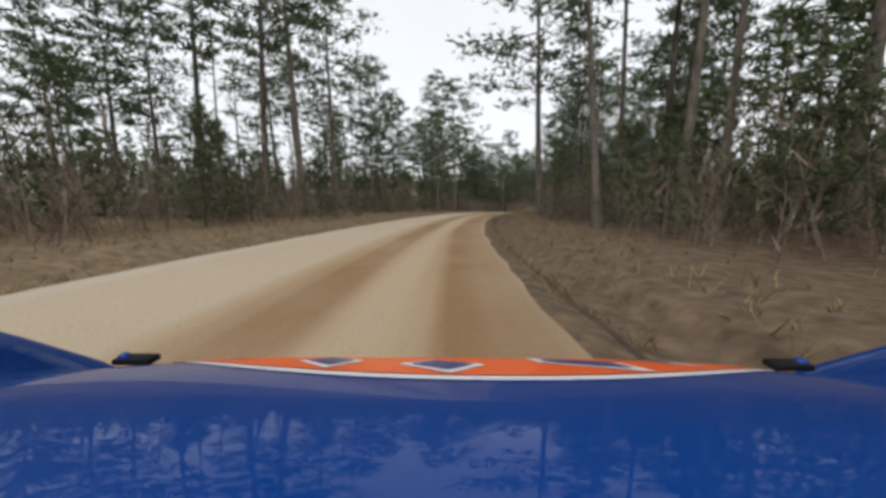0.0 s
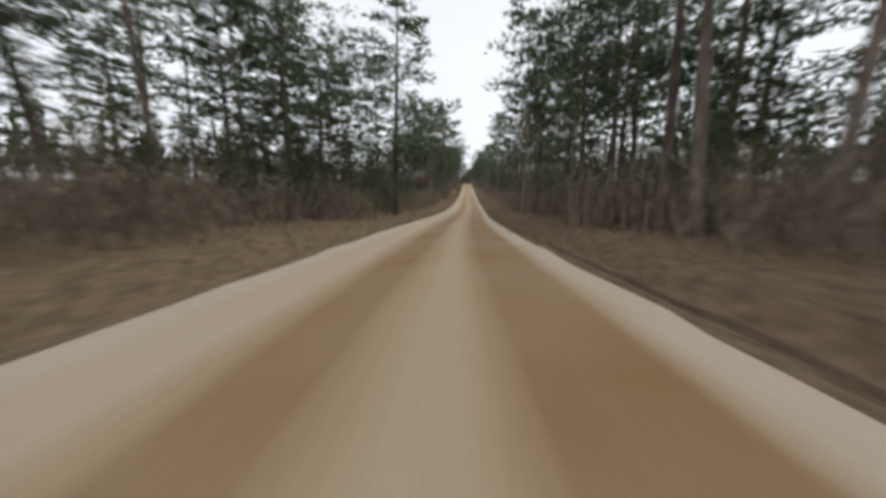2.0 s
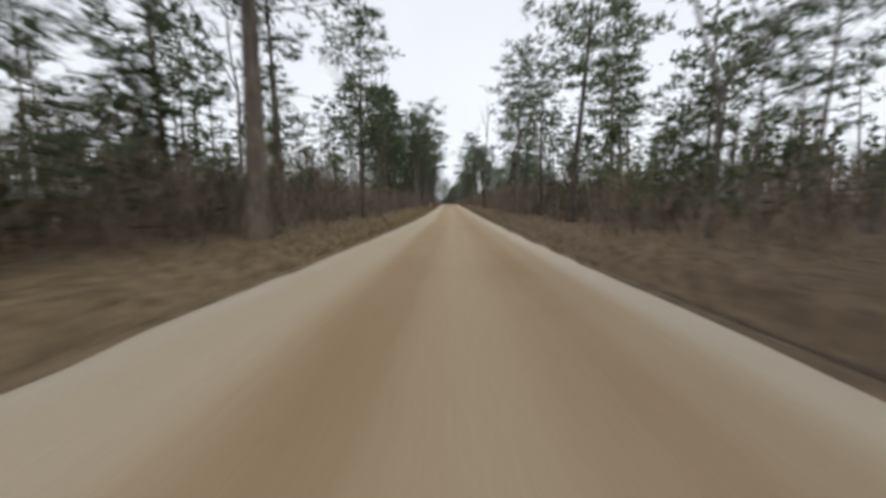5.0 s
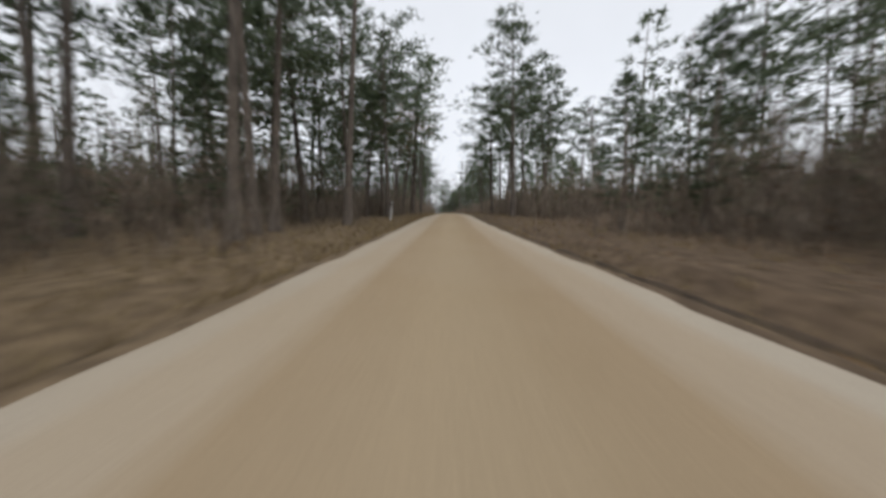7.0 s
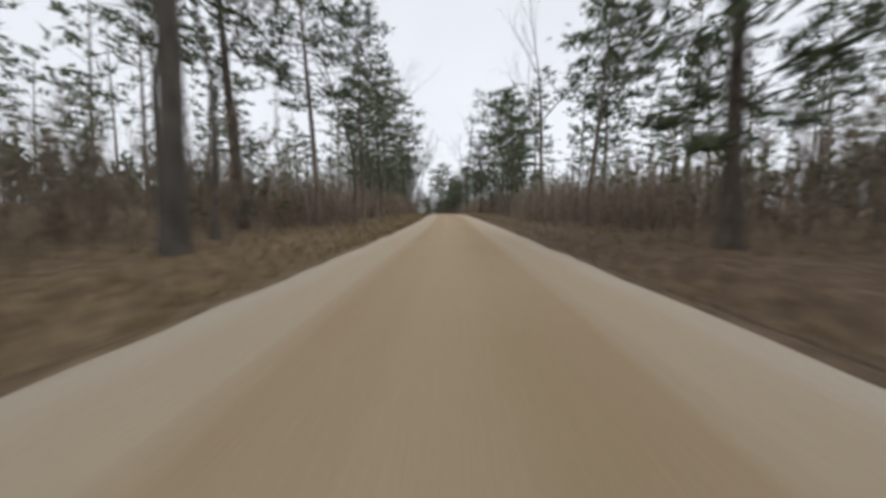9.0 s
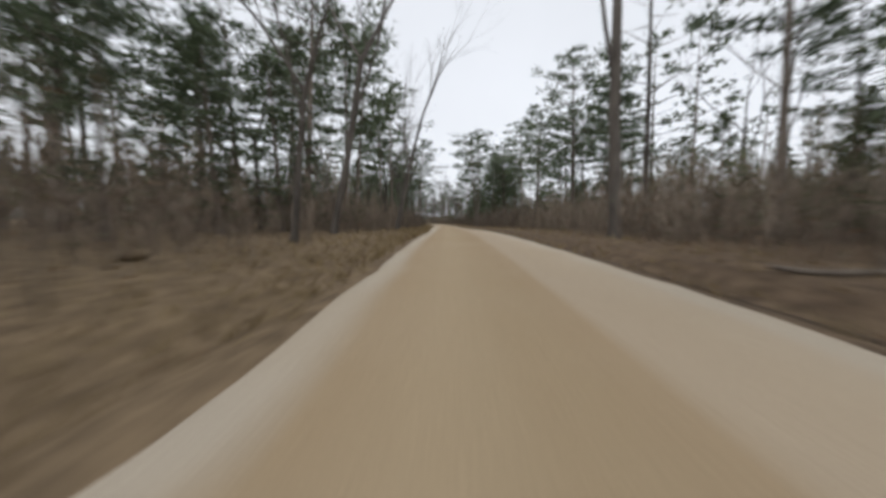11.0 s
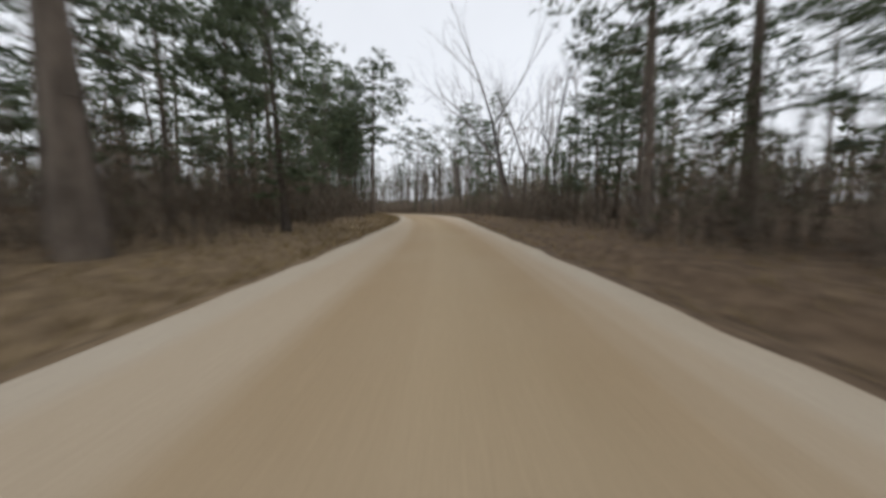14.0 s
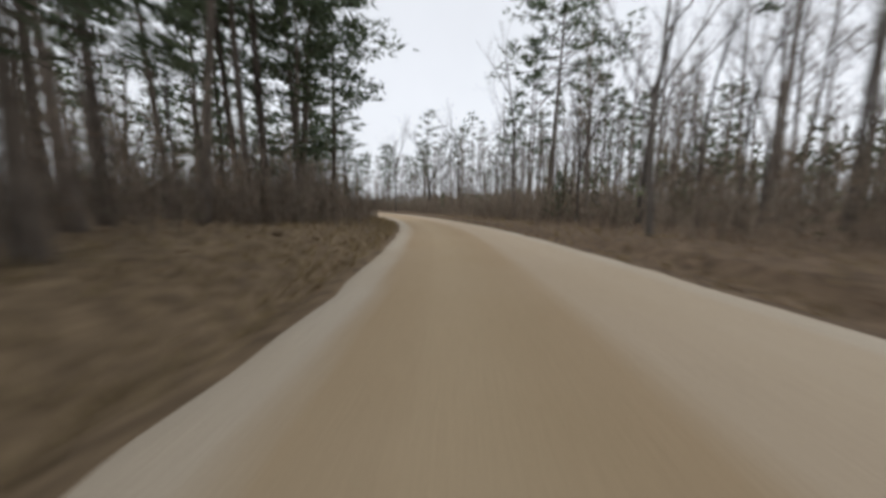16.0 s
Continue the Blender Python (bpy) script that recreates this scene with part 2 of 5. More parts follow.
def forest_floor():
    """Brown leaf litter that gives way to tan dead grass on the western verge, mixed in drifts."""
    m = bpy.data.materials.new("forest_floor")
    m.use_nodes = True
    n, l = m.node_tree.nodes, m.node_tree.links
    p = n["Principled BSDF"]
    p.inputs["Roughness"].default_value, p.inputs["Specular IOR Level"].default_value = 0.95, 0.15
    tc = n.new("ShaderNodeTexCoord")

    def clouds(scale, detail):
        k = n.new("ShaderNodeTexNoise")
        k.inputs["Scale"].default_value, k.inputs["Detail"].default_value = scale, detail
        l.new(tc.outputs["Object"], k.inputs["Vector"])
        return k.outputs["Fac"]

    def ramp(fac, dark, light):
        r = n.new("ShaderNodeValToRGB")
        r.color_ramp.elements[0].position, r.color_ramp.elements[1].position = 0.33, 0.68
        r.color_ramp.elements[0].color, r.color_ramp.elements[1].color = (*dark, 1), (*light, 1)
        l.new(fac, r.inputs[0])
        return r.outputs[0]

    fine, broad = clouds(3.6, 8), clouds(0.22, 4)
    leaves = ramp(fine, (0.070, 0.049, 0.033), (0.155, 0.109, 0.072))
    grass = ramp(fine, (0.110, 0.080, 0.049), (0.235, 0.172, 0.103))
    uv = n.new("ShaderNodeUVMap")
    uv.uv_map = "metres"
    sep = n.new("ShaderNodeSeparateXYZ")
    l.new(uv.outputs[0], sep.inputs[0])
    bend = n.new("ShaderNodeMath")
    bend.operation = "MULTIPLY_ADD"
    bend.inputs[1].default_value = 9.0
    l.new(broad, bend.inputs[0])
    l.new(sep.outputs["X"], bend.inputs[2])
    side = n.new("ShaderNodeMapRange")
    side.interpolation_type = "SMOOTHSTEP"
    side.inputs[1].default_value, side.inputs[2].default_value = -1.5, 9.5
    side.inputs[3].default_value, side.inputs[4].default_value = 0.85, 0.12
    l.new(bend.outputs[0], side.inputs[0])
    mix = n.new("ShaderNodeMixRGB")
    l.new(side.outputs[0], mix.inputs[0])
    l.new(leaves, mix.inputs[1])
    l.new(grass, mix.inputs[2])
    l.new(mix.outputs[0], p.inputs["Base Color"])
    bp = n.new("ShaderNodeBump")
    bp.inputs["Strength"].default_value, bp.inputs["Distance"].default_value = 0.8, 0.03
    l.new(clouds(14, 4), bp.inputs["Height"])
    l.new(bp.outputs[0], p.inputs["Normal"])
    return m


floor_litter = forest_floor()
litter = surface("leaf_litter", (0.080, 0.058, 0.036), (0.235, 0.172, 0.105), 1.6, 0.95, 0.8, 12)
dry_grass = surface("dry_grass", (0.14, 0.10, 0.05), (0.34, 0.26, 0.14), 2, 0.9, 0, island=0.6, through_light=0.25)
dark_soil = surface("damp_soil", (0.030, 0.021, 0.014), (0.095, 0.066, 0.041), 7, 0.95, 0.9, 25)
wood_grey = surface("weathered_wood", (0.09, 0.075, 0.06), (0.26, 0.22, 0.18), 4, 0.9, 0.6, 18, stretch=(1, 1, 0.2))
gravel = road_surface()
blue = paint("blue_car_paint", (0.002, 0.038, 0.20), 0.4, 0.48)
orange = paint("orange_vinyl", (0.75, 0.11, 0.02), 0.4, 0.3)
white = paint("white_vinyl", (0.75, 0.76, 0.78), 0.4, 0.3)
black = paint("black_plastic", (0.012, 0.012, 0.014), 0.4, 0.0)
rubber = paint("tyre_rubber", (0.02, 0.02, 0.02), 0.8, 0.0)
rim_metal = paint("gold_rim", (0.5, 0.36, 0.12), 0.35, 0.2, 0.8)
glass = paint("dark_glass", (0.02, 0.025, 0.03), 0.05, 1.0)
post_paint = surface("white_post_paint", (0.55, 0.55, 0.52), (0.82, 0.82, 0.80), 6, 0.6, 0.1, 30)

# ---- plan of the road: points about 16 m apart, their heights and half widths
ROAD_XY = [(17.4, -44.3), (10.3, -30.0), (3.7, -15.6), (-2.3, -0.9), (-7.3, 14.4), (-10.6, 30.2), (-12.1, 46.2), (-12.3, 62.1), (-12.7, 78.0), (-12.6, 93.9), (-12.2, 109.8), (-11.9, 125.7), (-11.8, 141.5), (-11.8, 157.4), (-11.7, 173.3), (-11.6, 189.2), (-11.6, 205.1), (-11.6, 220.9), (-11.8, 236.8), (-12.0, 252.7), (-11.9, 268.5), (-11.9, 284.4), (-11.8, 300.3), (-11.9, 316.2), (-12.3, 332.1), (-12.8, 348.0), (-14.4, 363.8), (-16.1, 379.6), (-18.3, 395.4), (-20.6, 411.1), (-22.6, 426.8), (-24.6, 442.6), (-27.5, 458.2), (-30.9, 473.8), (-35.7, 488.9), (-41.9, 503.7), (-49.6, 517.6), (-58.6, 530.7), (-68.8, 542.9), (-80.0, 554.2), (-92.2, 564.3), (-105.3, 573.3), (-118.8, 581.9)]
ROAD_Z = [-0.60, -0.80, -1.00, -1.20, -1.54, -1.81, -2.14, -2.68, -3.40, -4.11, -4.60, -4.78, -4.69, -4.41, -3.99, -3.44, -2.77, -2.06, -1.34, -0.54, 0.22, 0.81, 1.31, 1.83, 2.41, 2.91, 3.06, 2.87, 2.51, 2.17, 1.92, 1.73, 1.60, 1.51, 1.39, 1.16, 0.86, 0.52, 0.28, 0.12, 0.02, -0.08, -0.18]
ROAD_HALF = [3.30, 3.30, 3.30, 3.50, 3.40, 3.20, 2.90, 2.85, 2.90, 2.88, 2.85, 2.84, 2.83, 2.83, 2.82, 2.81, 2.80, 2.80, 2.80, 2.80, 2.82, 2.84, 2.86, 2.88, 2.90, 2.60, 2.62, 2.65, 2.90, 2.90, 2.90, 2.90, 2.90, 2.86, 2.81, 2.75, 2.90, 2.90, 2.90, 2.90, 2.90, 2.90, 2.90]
TRACK = [1.24, 1.24, 1.24, 1.44, 1.34, 1.15, 0.70, 0.10, 0.25, 0.35, 0.25, 0.19, 0.13, 0.08, 0.02, -0.04, -0.10, -0.10, -0.00, 0.10, 0.01, -0.08, -0.17, -0.26, -0.35, -0.95, -0.93, -0.90, -0.50, -0.00, 0.20, 0.20, 0.20, -0.48, -0.94, -1.25, -1.00, -1.00, -1.00, -1.00, -1.00, -1.00, -1.00]


def spline(values, u):
    """Catmull-Rom through evenly numbered values."""
    v = np.asarray(values, float)
    u = np.clip(np.asarray(u, float), 0, len(v) - 1.0001)
    i = np.floor(u).astype(int)
    f = u - i
    n = len(v) - 1
    a, b, c, d = v[np.clip(i - 1, 0, n)], v[i], v[np.clip(i + 1, 0, n)], v[np.clip(i + 2, 0, n)]
    return 0.5 * (2 * b + (c - a) * f + (2 * a - 5 * b + 4 * c - d) * f ** 2 + (3 * b - a - 3 * c + d) * f ** 3)


STEP = 16.0
S_END = (len(ROAD_XY) - 1) * STEP


def centre(s):
    u = np.asarray(s, float) / STEP
    xs, ys = [p[0] for p in ROAD_XY], [p[1] for p in ROAD_XY]
    x, y = spline(xs, u), spline(ys, u)
    dx, dy = spline(xs, u + 0.05) - spline(xs, u - 0.05), spline(ys, u + 0.05) - spline(ys, u - 0.05)
    k = np.hypot(dx, dy)
    return x, y, dy / k, -dx / k


def wave(a, b, seed):
    return (np.sin(a * 0.31 + seed) + np.sin(b * 0.37 + seed * 1.7) + np.sin(a * 0.83 + b * 0.51 + seed * 2.3) * 0.6
            + np.sin(a * 1.9 - b * 1.3 + seed) * 0.3) / 2.9


def half_width(s):
    return spline(ROAD_HALF, np.asarray(s) / STEP)


def turnout(s):
    """Extra width of the road on its right, where a sandy pull-off begins."""
    return 1.1 * np.exp(-((np.asarray(s, float) - 540) / 11) ** 2)


def height(s, d):
    """Height of the ground at s metres along the road and d metres to the right of its middle."""
    s, d = np.asarray(s, float), np.asarray(d, float)
    z = spline(ROAD_Z, s / STEP)
    out = np.abs(d) - half_width(s) - np.where(d > 0, turnout(s), 0)
    verge = np.interp(out, [-9, -0.6, 0.2, 0.9, 1.6, 2.8, 5, 9, 20, 45, 100, 1500],
                      [-0.12, -0.10, -0.02, -0.20, -0.16, 0.06, 0.16, 0.3, 0.6, 1.1, 2.0, 4.0])
    cut = np.where(d > 0, 0.26, 0.07) * np.clip((out - 1.25 - 0.25 * wave(s * 0.6, 0 * d, 9.0)) / 0.3, 0, 1) * np.clip((5 - out) / 3, 0, 1)
    rough = np.clip(out, 0, 6) / 6 * 0.18
    inner = np.where(d < 0, 0.5, 0.0) * np.exp(-((s - 578) / 30) ** 2) * np.clip((out - 0.7) / 2.2, 0, 1) * np.clip((26 - out) / 14, 0, 1)
    return z + verge + cut + inner + rough * wave(s, d, 1.0) + np.clip(out, 0, 3) / 3 * 0.03 * wave(s * 5, d * 5, 4.0)


def place(s, d):
    x, y, nx, ny = centre(s)
    return x + nx * d, y + ny * d, height(s, d)
# ---- end of the plan


# ---------------------------------------------------------------- mesh tools
class Build:
    """Collects triangles, with a material number each."""

    def __init__(self):
        self.v, self.f, self.m, self.n = [], [], [], 0

    def add(self, verts, tris, mat=0):
        verts, tris = np.asarray(verts, float).reshape(-1, 3), np.asarray(tris, int).reshape(-1, 3)
        self.v.append(verts)
        self.f.append(tris + self.n)
        self.m.append(np.full(len(tris), mat, int))
        self.n += len(verts)

    def tube(self, pts, radii, sides=6, mat=0):
        pts = np.asarray(pts, float)
        k = len(pts)
        ax = pts[-1] - pts[0]
        ax = ax / (np.linalg.norm(ax) + 1e-9)
        ref = np.array([1.0, 0, 0]) if abs(ax[0]) < 0.8 else np.array([0, 1.0, 0])
        a = np.cross(ax, ref)
        a /= np.linalg.norm(a)
        b = np.cross(ax, a)
        ang = np.arange(sides) * 2 * np.pi / sides
        ring = np.cos(ang)[:, None] * a + np.sin(ang)[:, None] * b
        verts = (pts[:, None, :] + np.asarray(radii)[:, None, None] * ring[None]).reshape(-1, 3)
        i = np.arange(sides)
        j = (i + 1) % sides
        tris = []
        for r in range(k - 1):
            o = r * sides
            tris.append(np.stack([o + i, o + j, o + sides + j], -1))
            tris.append(np.stack([o + i, o + sides + j, o + sides + i], -1))
        self.add(verts, np.concatenate(tris), mat)

    def blades(self, bases, tips, width, mat=0, rng=None):
        bases, tips = np.asarray(bases, float), np.asarray(tips, float)
        n = len(bases)
        ax = tips - bases
        side = np.cross(ax, rng.normal(size=(n, 3)))
        side /= np.linalg.norm(side, axis=1)[:, None] + 1e-9
        w = np.broadcast_to(np.asarray(width, float), (n,))[:, None] / 2
        verts = np.stack([bases - side * w, bases + side * w, tips], 1).reshape(-1, 3)
        self.add(verts, np.arange(3 * n).reshape(-1, 3), mat)

    def leaves(self, centres, size, mat=0, rng=None):
        n = len(centres)
        a = rng.normal(size=(n, 3))
        a /= np.linalg.norm(a, axis=1)[:, None]
        b = np.cross(a, rng.normal(size=(n, 3)))
        b /= np.linalg.norm(b, axis=1)[:, None]
        s = (size * rng.uniform(0.6, 1.4, n))[:, None]
        c = np.asarray(centres)
        verts = np.stack([c - a * s, c + b * s * 0.45, c + a * s], 1).reshape(-1, 3)
        self.add(verts, np.arange(3 * n).reshape(-1, 3), mat)

    def arrays(self):
        return np.concatenate(self.v), np.concatenate(self.f), np.concatenate(self.m)

    def mesh(self, name, mats, smooth=False):
        v, f, m = self.arrays()
        return mesh_from(name, v, f, m, mats, smooth)


def mesh_from(name, v, f, m, mats, smooth=False):
    me = bpy.data.meshes.new(name)
    me.vertices.add(len(v))
    me.vertices.foreach_set("co", v.astype(np.float32).ravel())
    me.loops.add(len(f) * 3)
    me.loops.foreach_set("vertex_index", f.astype(np.int32).ravel())
    me.polygons.add(len(f))
    me.polygons.foreach_set("loop_start", np.arange(0, len(f) * 3, 3, dtype=np.int32))
    me.polygons.foreach_set("material_index", m.astype(np.int32))
    me.polygons.foreach_set("use_smooth", np.full(len(f), smooth))
    for x in mats:
        me.materials.append(x)
    me.update(calc_edges=True)
    me.validate()
    return me


def part(name, data, parent, label=""):
    ob = new(name, data)
    ob.parent = parent
    if label:
        tagged(ob, label)
    return ob


def grid_mesh(name, X, Y, Z, mats, U=None, V=None):
    """A sheet from arrays of rows and columns, smooth, with an optional UV map in metres."""
    r, c = X.shape
    v = np.stack([X, Y, Z], -1).reshape(-1, 3)
    i = (np.arange(r - 1)[:, None] * c + np.arange(c - 1)[None]).ravel()
    f = np.concatenate([np.stack([i, i + 1, i + c + 1], -1), np.stack([i, i + c + 1, i + c], -1)])
    me = mesh_from(name, v, f, np.zeros(len(f), int), mats, True)
    if U is not None:
        uv = np.stack([U.ravel(), V.ravel()], -1)
        layer = me.uv_layers.new(name="metres")
        idx = np.zeros(len(me.loops), np.int32)
        me.loops.foreach_get("vertex_index", idx)
        layer.data.foreach_set("uv", uv[idx].astype(np.float32).ravel())
    return me


# ---------------------------------------------------------------- ground and road
def build_ground():
    s = np.concatenate([[-1500, -500, -150, -50], np.arange(0, S_END, 1.6), [S_END, S_END + 60, S_END + 200, S_END + 600, S_END + 1800]])
    near = np.concatenate([np.arange(0, 2.6, 0.5), np.arange(2.6, 5.4, 0.22), np.arange(5.4, 8.0, 0.5), np.arange(8, 20, 1.2), [21, 24, 28, 33, 40, 50, 64, 82, 105, 140, 300, 700, 1500]])
    d = np.concatenate([-near[:0:-1], near])
    S, D = np.meshgrid(s, d, indexing="ij")
    sc = np.clip(S, 0, S_END - 0.01)
    dc = np.clip(D, -105, 105)
    X, Y, Z = place(sc, dc)
    X = X + (D - dc)
    Z = Z + (height(sc, D) - height(sc, dc))
    Y = Y + (S - sc)
    me = grid_mesh("ground", X, Y, Z, [floor_litter], D, S)
    return tagged(new("ground", me), "brown leaf litter and dead grass forest floor", "ground", kind="structure")


def build_road():
    s = np.arange(0, S_END - 1, 0.8)
    q = np.concatenate([[-1.14, -1.07, -1.0], np.linspace(-0.93, 0.93, 25), [1.0, 1.07, 1.14]])
    S, Q = np.meshgrid(s, q, indexing="ij")
    H = half_width(S) + np.where(Q > 0, turnout(S), 0) + 0.10 * wave(S * 4, Q * 3, 2.0) + 0.06 * wave(S * 17, Q * 5, 7.0)
    D = Q * H
    x, y, nx, ny = centre(S)
    base = spline(ROAD_Z, S / STEP)
    rut = 0.022 * (np.exp(-((np.abs(D - spline(TRACK, S / STEP)) - 0.8) / 0.28) ** 2))
    crown = 0.05 * (1 - Q ** 2)
    edge = np.interp(np.abs(Q), [0, 0.9, 0.98, 1.04, 1.14], [0.0, 0.0, 0.02, -0.03, -0.22])
    Z = base + crown - rut + edge + 0.008 * wave(S * 6, D * 9, 3.0)
    me = grid_mesh("road", x + nx * D, y + ny * D, Z, [gravel], D - spline(TRACK, S / STEP), S)
    across = me.uv_layers.new(name="across")
    idx = np.zeros(len(me.loops), np.int32)
    me.loops.foreach_get("vertex_index", idx)
    across.data.foreach_set("uv", np.stack([Q.ravel(), S.ravel()], -1)[idx].astype(np.float32).ravel())
    return tagged(new("road", me), "tan sandy gravel forest road with brown wheel tracks", "road", kind="structure")


def build_bank():
    """The ragged edge of dark earth that the grader left along the right verge."""
    s = np.arange(44, 446, 0.4)
    q = np.linspace(0, 1, 6)
    S, Q = np.meshgrid(s, q, indexing="ij")
    full = np.clip(0.55 + 0.9 * wave(s * 0.35, s * 0.11, 5.0), 0.12, 1.0)[:, None]
    inner = 0.50 + 0.20 * wave(S * 0.6, 0 * S, 9.0) + 0.10 * wave(S * 7, Q * 4, 3.0)
    D = half_width(S) + inner + Q * (0.16 + 0.34 * full)
    x, y, z = place(S, D)
    lift = np.sin(np.pi * Q) * (0.03 + 0.10 * full) * (1 + 0.6 * wave(S * 9, Q * 7, 6.0)) - 0.02
    me = grid_mesh("verge_bank", x, y, z + lift, [dark_soil])
    return tagged(new("verge_bank", me), "ragged ridge of dark earth along the road verge", "bank", kind="structure")


build_ground()
build_road()
build_bank()


# ---------------------------------------------------------------- trees
def tuft(b, rng, centre_at, size, count, mat, up=0.25):
    dirs = rng.normal(size=(count, 3))
    dirs[:, 2] += up
    dirs /= np.linalg.norm(dirs, axis=1)[:, None]
    c = np.asarray(centre_at)
    b.blades(c - dirs * size * 0.15, c + dirs * size * rng.uniform(0.75, 1.3, (count, 1)), size * 0.17, mat, rng)


def trunk_line(rng, tall, bend):
    z = np.linspace(-0.25, tall, 9)
    ph = rng.uniform(0, 6.3, 2)
    t = z / tall
    x = bend * (np.sin(t * 2.4 + ph[0]) - np.sin(ph[0]))
    y = bend * (np.sin(t * 2.1 + ph[1]) - np.sin(ph[1]))
    return np.stack([x, y, z], -1)


def plate(b, rng, middle, radius, count, length, width, mat):
    """A flattish clump of needle sprays at the end of a bough."""
    off = rng.normal(size=(count, 3)) * np.array([0.52, 0.52, 0.20]) * radius
    way = off / radius * np.array([0.7, 0.7, 0.5]) + rng.normal(0, 0.45, (count, 3)) + np.array([0, 0, 0.30])
    way /= np.linalg.norm(way, axis=1)[:, None]
    at = np.asarray(middle) + off
    ln = length * rng.uniform(0.7, 1.3, (count, 1))
    b.blades(at - way * ln * 0.4, at + way * ln * 0.6, width * rng.uniform(0.7, 1.3, count), mat, rng)


def pine_meshes(seed, tall=20.0, clear=0.45, reach=3.3, boughs=50, plates=2.4, blades=26, size=0.52, bend=0.25, girth=0.225, layered=0.0, blunt=0.5, sides=3):
    """Trunk and crown of a tall pine: bare below, boughs with plates of needles above."""
    rng = np.random.default_rng(seed)
    line = trunk_line(rng, tall, bend)
    t = np.linspace(0, 1, len(line))
    tr = Build()
    flare = 1 + 0.5 * np.exp(-t * 22)
    tr.tube(line, girth * (1 - 0.86 * t) * flare, 8)
    for _ in range(9):
        h = rng.uniform(0.15, clear + 0.1)
        a = rng.uniform(0, 6.28)
        p = np.array([np.interp(h, t, line[:, k]) for k in range(3)])
        q = p + np.array([math.cos(a), math.sin(a), rng.uniform(-0.3, 0.3)]) * rng.uniform(0.4, 1.7)
        tr.tube([p, q], [0.022, 0.005], 3)
    cr = Build()
    for i in range(boughs):
        u = (i + rng.uniform(0, 1)) / boughs
        h = clear + (1 - clear) * u ** 0.9
        if layered:
            h += layered * math.sin(h * 34) * 0.012
        a = i * 2.4 + rng.uniform(-0.7, 0.7)
        p = np.array([np.interp(h, t, line[:, k]) for k in range(3)])
        shape = (0.4 + 0.6 * min(1, u * 3.5)) * (1 - u) ** blunt + 0.10
        ln = reach * shape * rng.uniform(0.5, 1.25)
        rise = rng.uniform(-0.15, 0.25) + 0.55 * u
        way = np.array([math.cos(a), math.sin(a), rise])
        side = np.array([-math.sin(a), math.cos(a), 0])
        end = p + way * ln + np.array([0, 0, 0.08 * ln])
        cr.tube([p, end], [0.010 + 0.011 * ln, 0.006], sides, 0)
        n = max(1, int(round(plates * (0.35 + 0.65 * ln / reach) + rng.uniform(-0.4, 0.4))))
        for k in range(n if blades else 0):
            w = 1.0 if k == 0 else rng.uniform(0.4, 0.85)
            c = p + (end - p) * w + side * (0 if k == 0 else rng.normal(0, 0.22 * ln)) + np.array([0, 0, rng.uniform(0, 0.2)])
            plate(cr, rng, c, (0.42 + 0.13 * ln) * rng.uniform(0.8, 1.25), int(blades * (1 if k == 0 else 0.8)), size, size * 0.32, 1)
    for k in range(3 if blades else 0):
        plate(cr, rng, line[-1] + np.array([0, 0, -0.3 * k]), 0.35 + 0.1 * k, blades // 2, size, size * 0.32, 1)
    return tr, cr


def young_pine_meshes(seed, tall=5.0, reach=1.5, boughs=30, tufts=4, blades=8, size=0.36):
    rng = np.random.default_rng(seed)
    line = trunk_line(rng, tall, 0.08)
    t = np.linspace(0, 1, len(line))
    tr, cr = Build(), Build()
    tr.tube(line, 0.06 * (1 - 0.85 * t), 6)
    for i in range(boughs):
        u = (i + rng.uniform(0, 1)) / boughs
        h = 0.10 + 0.9 * u
        a = i * 2.4 + rng.uniform(-0.6, 0.6)
        p = np.array([np.interp(h, t, line[:, k]) for k in range(3)])
        ln = reach * (1 - u) ** 0.75 * rng.uniform(0.6, 1.2) + 0.12
        way = np.array([math.cos(a), math.sin(a), 0.15 + 0.5 * u])
        cr.tube([p, p + way * ln], [0.016, 0.004], 3, 0)
        for k in range(tufts):
            c = p + way * ln * rng.uniform(0.3, 1.05) + rng.normal(0, 0.10, 3)
            tuft(cr, rng, c, size * rng.uniform(0.7, 1.2), blades, 1, 0.4)
    tuft(cr, rng, line[-1], size * 0.9, blades, 1, 1.0)
    return tr, cr


